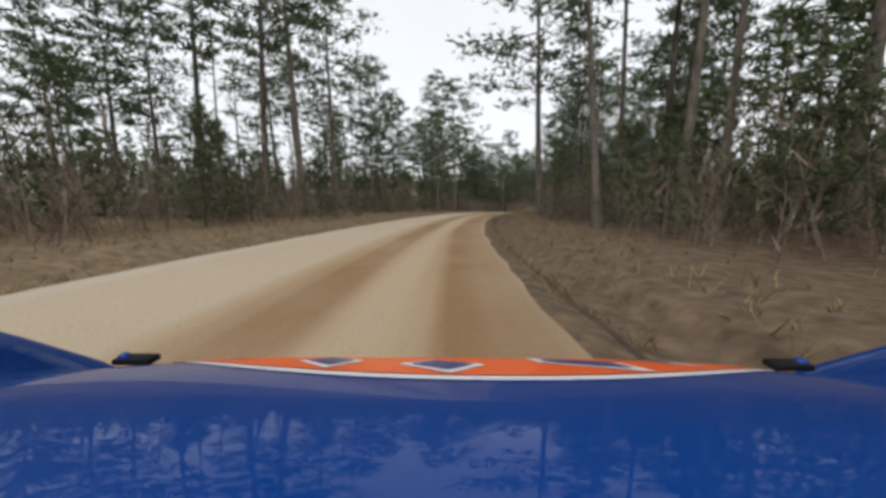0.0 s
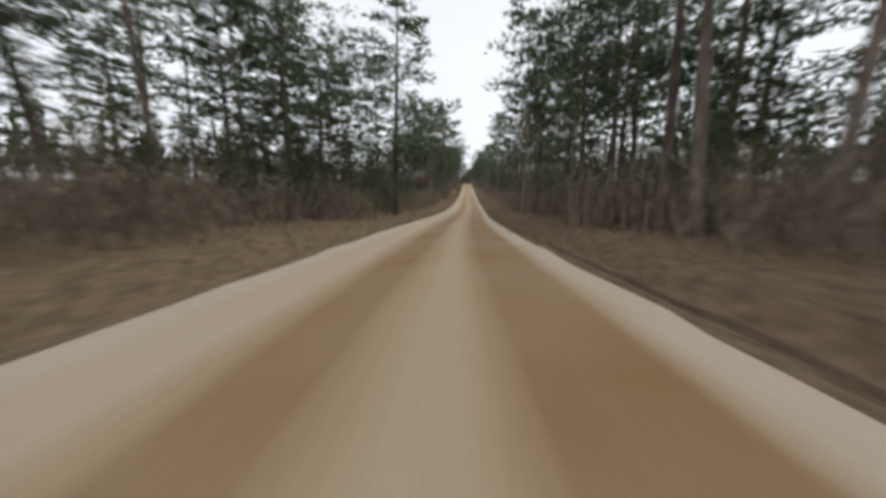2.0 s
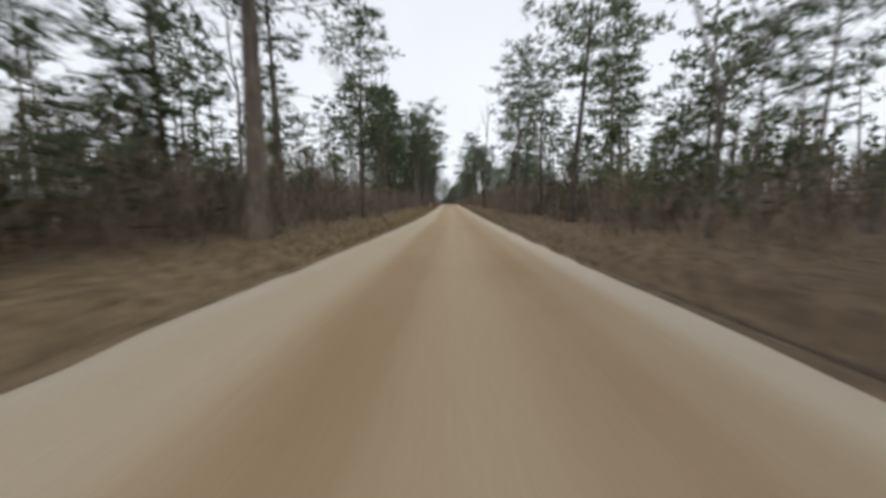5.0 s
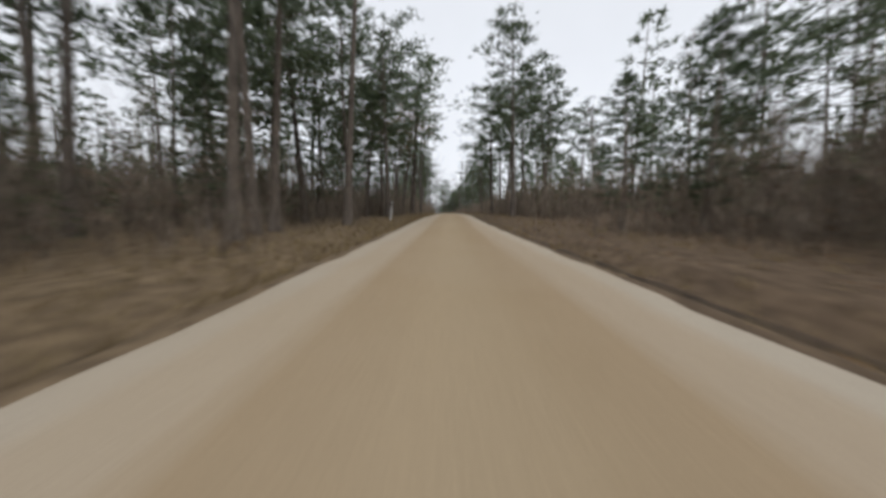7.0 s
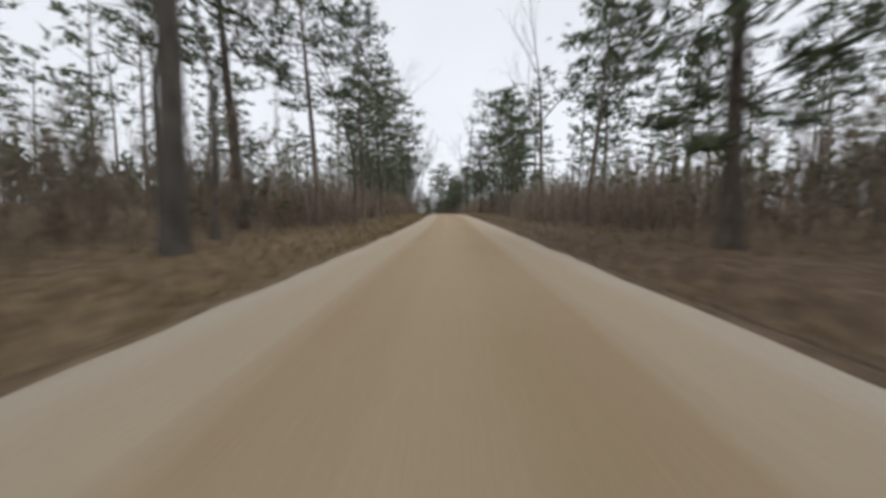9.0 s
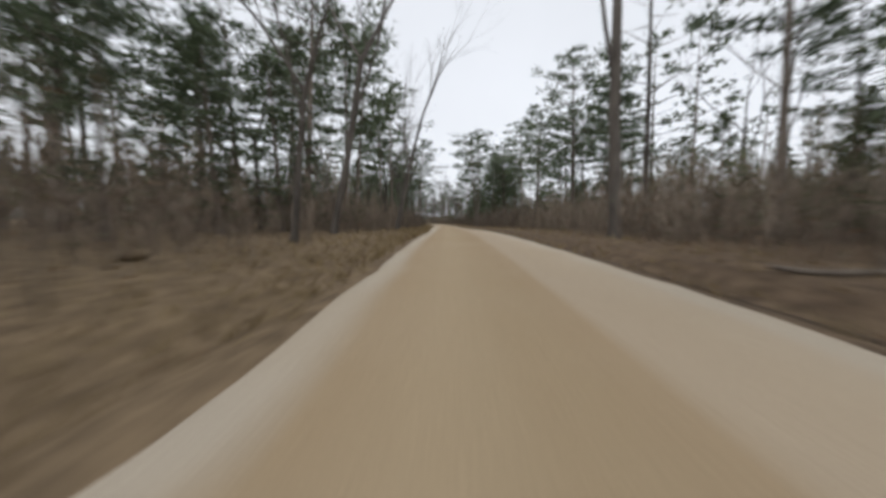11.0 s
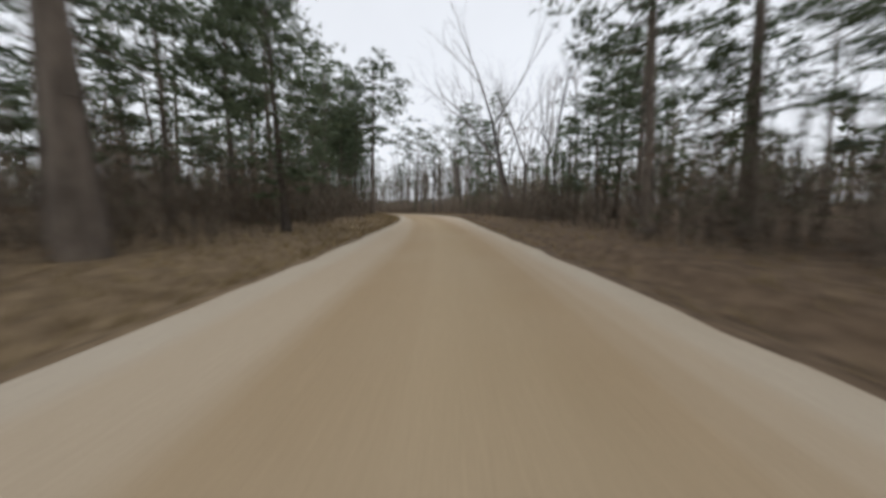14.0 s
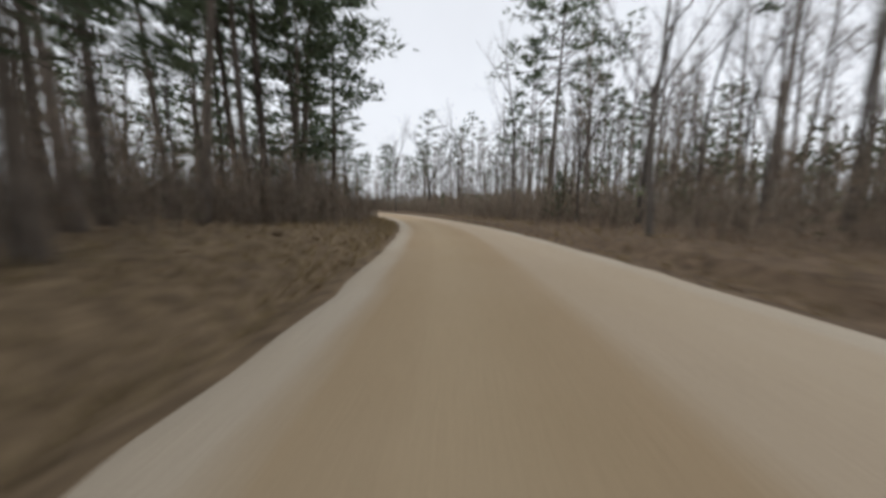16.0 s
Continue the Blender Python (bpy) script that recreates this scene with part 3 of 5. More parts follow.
def bare_tree_meshes(seed, tall=16.0, girth=0.25, fork=0.4, spread=0.55, lean=0.0, leaf=0):
    """A leafless hardwood: trunk, limbs and fine twigs; leaf adds some dry leaves."""
    rng = np.random.default_rng(seed)
    tr, cr = Build(), Build()

    def grow(p, way, ln, r, depth):
        way = way / np.linalg.norm(way)
        side = rng.normal(0, 0.10, 3)
        mid = p + way * ln * 0.5 + side * ln * 0.22
        end = p + way * ln + side * ln * 0.2
        into = tr if depth == 0 else cr
        if depth == 0:
            pts = [p - np.array([0, 0, 0.3]), p + way * 0.5, mid, end]
            into.tube(pts, [r * 1.5, r * 1.08, r * 0.9, r * 0.75], 8)
        elif depth < 4:
            into.tube([p, mid, end], [r, r * 0.8, r * 0.6], 5 if depth < 2 else 4 if depth < 3 else 3, 0)
        else:
            into.tube([p, end], [r, r * 0.3], 3, 0)
        if leaf and depth >= 3:
            n = leaf
            cr.leaves(p + (end - p) * rng.uniform(0, 1.1, (n, 1)) + rng.normal(0, 0.26, (n, 3)), 0.17, 1, rng)
        if depth >= 5:
            return
        kids = 3 if depth in (0, 2, 3, 4) else 2 + (rng.uniform() < 0.5)
        for k in range(kids):
            if k == 0 and depth < 3:
                w = way + rng.normal(0, 0.13, 3)
            else:
                w = way + rng.normal(0, spread, 3) + np.array([0, 0, 0.2])
            start = end if k < 2 else mid + (end - mid) * rng.uniform(0.1, 0.8)
            grow(start, w, ln * rng.uniform(0.6, 0.85) if depth else tall * (1 - fork) * rng.uniform(0.34, 0.46), r * (0.72 if k == 0 and depth < 3 else 0.44), depth + 1)

    grow(np.zeros(3), np.array([lean, rng.normal(0, 0.05), 1.0]), tall * fork, girth, 0)
    return tr, cr


def tree_thing(name, meshes, mats, label, category, group):
    root = new(name)
    root.empty_display_size = 0.5
    tr, cr = meshes
    part("trunk", tr.mesh("trunk", [mats[0]], True), root)
    part("crown", cr.mesh("crown", [mats[0], mats[1]]), root)
    return tagged(root, label, category, group)


def stand(s, d, scale, turn, tilt=0.0, tilt_way=0.0, sink=0.0, wide=None):
    x, y, z = place(s, d)
    lean = Matrix.Rotation(radians(tilt), 4, Vector((math.cos(tilt_way), math.sin(tilt_way), 0)))
    w = wide or scale
    return Matrix.Translation((float(x), float(y), float(z) - sink)) @ lean @ Matrix.Rotation(turn, 4, "Z") @ Matrix.Diagonal((w, w, scale, 1))


PINE = "tall pine with a bare trunk and dark green needle crown"
FULL = "full pine with green boughs low on its trunk"
KINDS = {
    "p": [tree_thing("pine_tree", pine_meshes(11, clear=0.4, reach=3.5), (bark, needles), PINE, "tree", "roadside pines"),
          tree_thing("pine_tree", pine_meshes(12, clear=0.42, reach=4.1, layered=1, blunt=0.4), (bark, needles), PINE, "tree", "roadside pines"),
          tree_thing("pine_tree", pine_meshes(13, clear=0.5, reach=3.5, boughs=44, bend=0.4, blunt=0.35), (bark, needles), PINE, "tree", "roadside pines"),
          tree_thing("pine_tree", pine_meshes(14, clear=0.62, reach=4.2, boughs=38, bend=0.3, blunt=0.25), (bark, needles), PINE, "tree", "roadside pines")],
    "f": [tree_thing("pine_tree", pine_meshes(21, clear=0.14, reach=3.9, boughs=66, blunt=0.75), (bark, needles), FULL, "tree", "roadside pines"),
          tree_thing("pine_tree", pine_meshes(22, clear=0.2, reach=3.9, blunt=0.6, boughs=60, layered=1), (bark, needles), FULL, "tree", "roadside pines")],
    "y": [tree_thing("young_pine", young_pine_meshes(31), (bark, fresh_needles), "young green pine in the brush beside the road", "tree", "young pines"),
          tree_thing("young_pine", young_pine_meshes(32, reach=1.9, boughs=40), (bark, fresh_needles), "young green pine in the brush beside the road", "tree", "young pines")],
    "b": [tree_thing("bare_tree", bare_tree_meshes(41, girth=0.165, fork=0.42, spread=0.4), (grey_bark, twigs), "leafless grey hardwood with fine twigs", "tree", "bare hardwoods"),
          tree_thing("bare_tree", bare_tree_meshes(42, girth=0.155, fork=0.5, spread=0.34), (grey_bark, twigs), "leafless grey hardwood with fine twigs", "tree", "bare hardwoods"),
          tree_thing("bare_tree", bare_tree_meshes(43, girth=0.16, fork=0.36, spread=0.46), (grey_bark, twigs), "leafless grey hardwood with fine twigs", "tree", "bare hardwoods")],
    "n": [tree_thing("dead_pine", pine_meshes(61, clear=0.15, reach=3.6, boughs=44, blades=0, girth=0.19, blunt=0.7), (grey_bark, needles),
                     "dead pine with bare level branches", "tree", "dead pines")],
    "o": [tree_thing("oak_tree", bare_tree_meshes(51, leaf=15), (grey_bark, brown_leaves), "oak that still holds its dry brown leaves", "tree", "oaks")],
}
NATURAL = {"p": 20.0, "f": 20.0, "y": 5.0, "b": 16.0, "o": 16.0, "n": 20.0}
used = {}
rng_all = np.random.default_rng(5)


def tree(kind, s, d, tall, variant=None, tilt=None, tilt_way=None, wide=1.0):
    kinds = KINDS[kind]
    i = int(rng_all.integers(len(kinds))) if variant is None else variant % len(kinds)
    k = tall / NATURAL[kind]
    m = stand(s, d, k, rng_all.uniform(0, 6.28), rng_all.uniform(0, 2.5) if tilt is None else tilt,
              rng_all.uniform(0, 6.28) if tilt_way is None else tilt_way, 0.0, (0.35 + 0.65 * k if kind in "pf" else k) * wide * rng_all.uniform(0.9, 1.15))
    if (kind, i) not in used:
        used[(kind, i)] = True
        kinds[i].matrix_basis = m
        return kinds[i]
    first = kinds[i].matrix_basis.to_scale()
    return copy_thing(kinds[i], m @ Matrix.Diagonal((1 / first.x, 1 / first.y, 1 / first.z, 1)))


# kind, metres along the road, metres to the right of its middle, height, lean in degrees, half width of the crown
TREES_A = [
    ("p", 58.4, 13.3, 19, 0, 1.3), ("p", 62.6, 12.5, 19, 0, 1.3), ("f", 63, -17.3, 10.5, 0, 1.7), ("p", 64.5, 12, 19, 0, 1.5),
    ("p", 65.1, 8.8, 19, -4, 1.1), ("P", 66.7, -19, 12.3, 0, 1.6), ("p", 66.8, 12.2, 19, 0, 1.1), ("p", 67.6, 10.5, 19, 0, 1),
    ("P", 68, -17.5, 13.2, 0, 1.3), ("p", 70.6, -17.3, 21.3, 0, 2.5), ("p", 71, -12.5, 22.7, 0, 2.5), ("p", 74.8, -12.2, 24, 0, 2.9),
    ("p", 81.8, -13.5, 24, 0, 3.1), ("P", 83.4, 7.7, 24, -4, 4.5), ("p", 89.7, 11.9, 19, 0, 1), ("p", 93.8, -17.1, 19, 0, 1.6),
    ("f", 96.2, -18.7, 12.3, 0, 1.8), ("p", 97.4, -17.2, 21.4, 0, 1), ("f", 100, -8.4, 20, 0, 2.5),
]
TREES_B = [
    ("P", 103.4, 21.5, 11.9, 0, 2), ("P", 107, -8, 21, 0, 2.5), ("p", 110.8, 12.3, 22.2, -3, 1.9), ("p", 112.1, 13.9, 24, 0, 1),
    ("P", 116.8, 27, 20.6, 0, 2.7), ("f", 120.2, -27.1, 24, 0, 4.5), ("p", 121.2, 10, 19, 0, 1), ("f", 122.3, -12.4, 7.5, 0, 1.4),
    ("f", 122.8, 12.7, 6.7, 0, 1), ("P", 123, 21, 24, 0, 2.6), ("p", 123.5, 8.2, 19, 0, 1), ("p", 126.7, -12.6, 19, 0, 1),
    ("p", 127.1, 9.2, 19.9, -4, 1.4), ("p", 131.7, 7.2, 12.9, -3, 1.3), ("f", 132.8, -12.5, 13.5, 0, 2.9), ("p", 134.5, 10.3, 14.4, 0, 1.4),
    ("p", 136, -16, 17, 0, 2.5), ("P", 136.5, 31.4, 24, 0, 3.3), ("P", 136.8, -12.1, 14.9, 0, 1.7),
]
TREES_C = [
    ("P", 140, 12, 17, 0, 2.5), ("P", 141, -14, 16, 0, 2.5), ("p", 143, 15, 18, 0, 2.5), ("f", 144, -10.5, 13, 0, 2.5),
    ("P", 145.7, -32.1, 24, 0, 4.5), ("f", 146, 10.5, 15, 0, 2.5), ("f", 147.2, -6.7, 21.6, 0, 3.5), ("p", 147.5, 6.4, 19, 0, 1),
    ("f", 148, -15, 14, 0, 2.5), ("f", 149, 10.6, 7.7, 0, 1), ("f", 150.1, -13.1, 7.6, 0, 1.3), ("p", 151.3, 10.6, 19, 0, 1),
    ("p", 151.9, 8.3, 19, 0, 1), ("p", 152.8, -13.3, 19, 0, 1), ("p", 155.4, 20.3, 9.5, 0, 1.4), ("f", 155.8, -13.1, 9.2, 0, 1.2),
    ("p", 158.7, 9.9, 13.5, 0, 1.4), ("p", 159.4, -11.8, 20.1, 0, 1.1), ("b", 161.5, 9.5, 11.6, 0, 1.2),
]
TREES_D = [
    ("p", 167.8, 9.7, 19, 0, 1), ("p", 169.5, 9.4, 19, 0, 1.1), ("f", 171.5, 12.9, 6.8, 0, 1), ("p", 174.8, -10.4, 19, 0, 1.2),
    ("P", 175.3, 11.8, 17, 0, 1.5), ("f", 175.9, -14.6, 6.8, 0, 1.6), ("f", 176.1, -13, 10.4, 0, 1.1), ("o", 180.4, -8.4, 5.1, 0, 2),
    ("p", 180.6, -11.5, 13.3, 0, 2), ("p", 183, -9.4, 14.1, 0, 2.3), ("p", 183.9, -12.7, 12.8, 0, 1.6), ("b", 185.1, 11, 10.9, 0, 1.7),
    ("b", 191.5, 10.6, 16.1, 0, 1.6), ("p", 191.8, -8.9, 19, 0, 1), ("p", 192.2, -11.9, 19, 0, 1), ("P", 193.8, 11.8, 17, 0, 1.3),
    ("p", 194.4, 20, 12, 0, 1.7), ("p", 194.7, 7.9, 19, 0, 1), ("p", 196.6, -8.9, 21, 0, 3),
]
TREES_E = [
    ("o", 196.6, -11.1, 4.1, 0, 1.2), ("f", 197.7, 18.4, 6.1, 0, 1), ("b", 201, 9.5, 12.3, 0, 1.2), ("p", 201.2, -10.2, 19, 0, 1.6),
    ("p", 203.9, 12.2, 12.3, 0, 1), ("p", 204.4, -17.8, 12.1, 0, 2.2), ("P", 204.5, 19, 10.9, 0, 2.1), ("f", 204.8, 7.8, 21.5, 0, 3.6),
    ("p", 205.7, -9.7, 13, 0, 1.9), ("p", 212.6, -9.5, 23.7, 0, 2.5), ("f", 213.5, -8.1, 8.7, 0, 2.1), ("P", 219.8, -6.7, 22.6, 0, 3.7),
    ("f", 261.5, 11.4, 8.2, 0, 1.3), ("p", 261.6, -14.3, 19, 0, 1), ("f", 264.4, -14, 10.2, 0, 1.5), ("P", 265, 10.3, 17, 0, 1.4),
    ("p", 266.7, -12.1, 19, 0, 2), ("f", 267.4, 13.5, 6.6, 0, 1.4), ("f", 268, 12, 9, 0, 2.5),
]
TREES_F = [
    ("b", 269.1, 10.4, 16.1, 0, 1.3), ("f", 269.8, -12.5, 13.5, 0, 2), ("b", 274.6, 6.4, 17.3, 0, 3.7), ("p", 277.3, -12.5, 21, 0, 1.8),
    ("f", 280, 13, 11, 0, 2.5), ("p", 282.8, -12.1, 19, 0, 1), ("p", 283.1, -7.1, 19, 0, 1.1), ("p", 285.6, -7.8, 19, 0, 1.4),
    ("f", 285.9, 10.2, 8.1, 0, 1.4), ("f", 287.1, -10.7, 6.8, 0, 1), ("p", 288.1, -8.3, 19.4, 0, 1.1), ("P", 288.8, 19.3, 10.9, 0, 2.2),
    ("f", 289.3, 8.6, 7.4, 0, 1.7), ("p", 290.8, -15.1, 12.5, 0, 1.2), ("p", 293.5, -6.4, 23.5, 2, 1.4), ("f", 294, -13.5, 16, 0, 2.5),
    ("p", 295.4, 20.1, 11.9, 0, 2.3), ("p", 297, -10.5, 17, 0, 2.5), ("f", 300, -16, 17, 0, 2.5),
]
TREES_G = [
    ("f", 301.9, -11.5, 7.3, 0, 1), ("P", 303, -9, 18, 0, 2.5), ("f", 306, -12.5, 15, 0, 2.5), ("p", 306.9, 6.4, 19, 0, 1.5),
    ("p", 307.9, -6.4, 19, 0, 2.2), ("p", 309, -15, 17, 0, 2.5), ("f", 309.6, 15.7, 6.2, 0, 1.2), ("p", 309.9, -9.3, 12.8, 4, 1.6),
    ("P", 310, 19.8, 10.7, 0, 2.4), ("p", 310.3, 10.3, 12.4, 0, 1.5), ("p", 312.9, -12.7, 12.3, 0, 1.8), ("P", 313, -8, 19, 0, 2.5),
    ("f", 316, -10.5, 16, 0, 2.5), ("P", 320.2, 10.1, 17, 0, 1), ("p", 321, -9, 18, 0, 2.5), ("P", 321.4, -12.1, 17, 0, 1.5),
    ("p", 325.2, 8.6, 19, 0, 1), ("p", 325.3, -7.5, 19, 4, 1.5), ("P", 325.5, 6.4, 17.9, 0, 2.8),
]
TREES_H = [
    ("f", 326.8, -14.8, 6.5, 0, 1.1), ("f", 327.3, -11.5, 7.5, 0, 1.4), ("P", 329.1, -6.4, 24, 5, 4.5), ("p", 330.4, 14.6, 12.1, 0, 1.6),
    ("p", 334.9, 21.3, 8.2, 0, 1.2), ("o", 335.7, -10, 17.3, 0, 3.4), ("P", 340.4, 9.8, 19.9, 0, 2.9), ("o", 343.6, -6.4, 16.8, 0, 3.9),
    ("f", 344.2, 6.4, 15.9, 0, 3.5), ("P", 352.9, -10.6, 17.6, 0, 2.8), ("p", 386.7, -12.5, 19, 0, 1), ("P", 388.6, 10, 17, 0, 1.4),
    ("f", 389, -12.9, 8, 0, 1.2), ("f", 390.3, 13.5, 6.5, 0, 1.2), ("f", 390.7, 9.4, 7.9, 0, 1), ("f", 394.7, 7.2, 7, 0, 1.4),
    ("p", 395.3, -9.5, 19, 0, 1.5), ("P", 395.6, -13.9, 11.9, 0, 1.8), ("f", 396.4, -11.9, 7, 0, 1.9),
]
TREES_I = [
    ("f", 396.7, 15.3, 6.5, 0, 1.9), ("P", 400.2, 6.4, 14.4, 0, 1.9), ("p", 402.4, -6.9, 15.9, 0, 1), ("f", 411, -12.2, 8, 0, 1.1),
    ("b", 412.4, -6.7, 15, 7, 1.2), ("P", 414, -17, 12, 0, 2.5), ("P", 414.2, 12.3, 17, 0, 1.6), ("b", 415.5, 6.4, 20, 0, 3.1),
    ("P", 416.6, 17.9, 11.1, 0, 2.1), ("f", 416.6, -12.3, 9.5, 0, 1.7), ("P", 417, -21, 13, 0, 2.5), ("f", 419, -15, 10, 0, 2.5),
    ("p", 419.3, -25.1, 12.4, 0, 1.6), ("b", 420.2, -7.9, 19.4, 10, 3.4), ("f", 421.2, -11.5, 10.1, 0, 1.8), ("n", 421.5, 11, 20, 0, 2.1),
    ("p", 424, -18, 14, 0, 2.5), ("p", 424, -11, 18, 0, 2.5), ("f", 427, -13, 14, 0, 2.5),
]
TREES_J = [
    ("f", 427.1, 16.9, 6.5, 0, 1.1), ("f", 427.4, 11.3, 11.9, 0, 2.2), ("P", 428, -18, 15, 0, 2.5), ("P", 430, -10, 17, 0, 2.5),
    ("p", 433, -14, 17, 0, 2.5), ("P", 435.4, 11.8, 17, 0, 1.7), ("p", 435.9, -10.8, 19, 3, 1.1), ("b", 436.2, -6.4, 20, 13, 4.5),
    ("f", 437.2, 11.2, 7.8, 0, 1.5), ("f", 437.4, -15.1, 6.9, 0, 1.5), ("P", 439.9, 19.9, 10.8, 0, 2.3), ("f", 440.8, -11.6, 7.2, 0, 1.2),
    ("P", 441.2, 13.4, 11.8, 0, 1.6), ("b", 443.7, -8.8, 14.2, 0, 1.7), ("P", 445.2, 10.9, 14.9, 0, 2.5), ("P", 446, -8, 18, 0, 2.5),
    ("f", 450, -10, 15, 0, 2.5), ("P", 459.1, 12.7, 17, 0, 1.8), ("b", 459.7, -8.5, 20, 0, 2.4),
]
TREES_K = [
    ("p", 461.6, -14.1, 19, 0, 1), ("f", 466, -13.9, 9.5, 0, 1), ("b", 467.2, -11.6, 19.4, 6, 1.9), ("f", 467.3, 20.2, 6.6, 0, 1.2),
    ("f", 468.6, 13.7, 6.8, 0, 1.7), ("P", 469.4, -25.1, 11.3, 0, 1.8), ("f", 470.4, 19.1, 6.6, 0, 1.3), ("P", 472, 12, 16, 0, 2.5),
    ("f", 474.3, -15.8, 12.5, 0, 1.8), ("P", 474.9, 14.6, 14.5, 0, 1.3), ("f", 475, 10, 14, 0, 2.5), ("b", 475.5, -10.5, 18.1, 4, 2.7),
    ("f", 478, 13, 15, 0, 2.5), ("p", 478.1, 6.8, 19, -3, 1.6), ("b", 478.6, -10.3, 20, 5, 4), ("f", 480.7, 14.4, 7, 0, 1),
    ("f", 484.1, 14.4, 7, 0, 1), ("p", 484.1, 12.7, 16.7, 0, 1.2), ("P", 485.3, -16.4, 11.7, 0, 1.8),
]
TREES_L = [
    ("P", 485.9, 14.9, 11.7, 0, 2.1), ("f", 486.4, 11.2, 9.3, 0, 1.6), ("P", 488.2, -12.7, 14, 0, 2.1), ("f", 489, 12.5, 15, 0, 2.5),
    ("b", 489.7, -9.9, 17.3, 0, 2.2), ("P", 492.2, 8.6, 24, 0, 3.5), ("p", 492.6, -20.3, 12.1, 0, 1.3), ("f", 493.4, -13.1, 12.2, 0, 1.3),
    ("P", 494, 14, 17, 0, 2.5), ("f", 496.9, 13.2, 6.8, 0, 1), ("b", 497.3, -11.7, 19.4, 5, 2), ("f", 499, 12, 14, 0, 2.5),
    ("p", 499.8, -13.4, 19, 0, 1.1), ("f", 500.4, 11.1, 9.2, 0, 1.4), ("f", 503.3, 10.4, 10.6, 0, 1.7), ("P", 503.4, -7.6, 24, 3, 4.5),
    ("p", 504.1, 17.3, 12, 0, 1.8), ("f", 504.6, -12.1, 11.3, 0, 1.3), ("p", 505.4, -10.3, 19, 0, 1),
]
TREES_M = [
    ("p", 507.1, 10.3, 19, 0, 1.7), ("P", 509.1, 8.2, 15.3, 0, 3.4), ("f", 511.1, -6.5, 10.5, 0, 2), ("f", 520, 11.5, 9, 0, 2.5),
    ("P", 521.9, -11.8, 17, 0, 1), ("f", 522, 14, 11, 0, 2.5), ("f", 525.1, 11.8, 8.1, 0, 1), ("P", 526, 15.5, 14, 0, 2.5),
    ("f", 526.8, -12.2, 6.8, 0, 1.5), ("b", 527.9, 11.7, 15, 0, 1.6), ("b", 531, 9.8, 15, 0, 1.9), ("f", 532.2, 14.5, 6.6, 0, 1),
    ("f", 532.3, -11.1, 6.9, 0, 1.6), ("b", 532.8, 9.5, 19.5, -13, 2.1), ("P", 534.3, -13.6, 11.6, 0, 1.6), ("b", 537.2, 10.5, 19, -16, 3),
    ("f", 540.2, -8.5, 9.2, 0, 1.4), ("P", 541.4, -13.5, 17, 0, 1.3), ("f", 543.6, -19.9, 6.2, 0, 1.3),
]
TREES_N = [
    ("f", 545.2, -14.4, 7.9, 0, 1.1), ("f", 546.4, 17.5, 9.2, 0, 1.1), ("p", 546.5, -13, 19, 0, 1.2), ("b", 547.9, 14.6, 15, 0, 1.7),
    ("p", 549.7, -13.1, 18, 0, 2.5), ("f", 550.2, 11.6, 14, 0, 2.6), ("P", 551.6, -6.4, 22, 0, 4.5), ("p", 552, -9.1, 19, 0, 1),
    ("P", 552.4, 9.4, 17, 0, 1.7), ("b", 556.7, 14.8, 20, 0, 2.5), ("f", 557, -13, 14, 0, 2.5), ("p", 557.2, -11.5, 21.6, 0, 1.4),
    ("b", 559.4, 12.3, 15, 0, 1), ("p", 559.9, -8.2, 19, 0, 1.5), ("P", 560, -11, 16, 0, 2.5), ("b", 563.3, 12.4, 20, -7, 3),
    ("f", 564.2, -6.4, 10.9, 0, 1.3), ("b", 564.2, 6.4, 14, 0, 1.7), ("p", 568.5, -10, 19, 0, 1),
]
TREES_O = [
    ("f", 569.6, 25.8, 3.5, 0, 1.4), ("p", 570.7, -11.1, 19, 0, 1), ("b", 571.5, 13.3, 15, 0, 1), ("b", 572, 6.4, 11.7, 0, 1.4),
    ("p", 572.7, -9.5, 19, 4, 1), ("b", 573.8, 12.5, 9.9, 0, 1), ("b", 576.6, 14.4, 11.3, 0, 1), ("p", 577, -9, 17, 0, 2.5),
    ("b", 577.1, 12.7, 12.3, 0, 1), ("p", 579.8, -11.4, 19, 0, 1), ("f", 580, -8.5, 13, 0, 2.5), ("b", 581, 12.4, 17, 0, 2),
    ("f", 583.6, 27.1, 3.5, 0, 1.8), ("P", 584, -9.5, 18, 0, 2.5), ("f", 584.8, 20.9, 6.2, 0, 1.8), ("b", 586, 11, 13.4, 0, 1.4),
    ("P", 587.4, -10.2, 19.2, 4, 3.8), ("p", 588, -8, 17, 0, 2.5), ("f", 592, -7.5, 9, 0, 2.5),
]
TREES_P = [
    ("b", 597.7, 10.7, 18.3, 0, 2), ("Q", 600.6, 16.6, 24, 0, 4.5), ("b", 629.8, 16.4, 20, 0, 4.5), ("b", 633.1, 10.6, 20, 0, 4.5),
    ("b", 643.4, 6.4, 20, 0, 4.5),
]
TREES = TREES_A + TREES_B + TREES_C + TREES_D + TREES_E + TREES_F + TREES_G + TREES_H + TREES_I + TREES_J + TREES_K + TREES_L + TREES_M + TREES_N + TREES_O + TREES_P


def open_wood(s, side):
    """Stretches where the wood behind the first trees is thin."""
    return s < 70 or (side < 0 and (158 < s < 186 or 484 < s < 508 or 528 < s < 562)) or (side > 0 and (174 < s < 212 or 258 < s < 290 or 292 < s < 330 or 455 < s < 468 or s > 562))


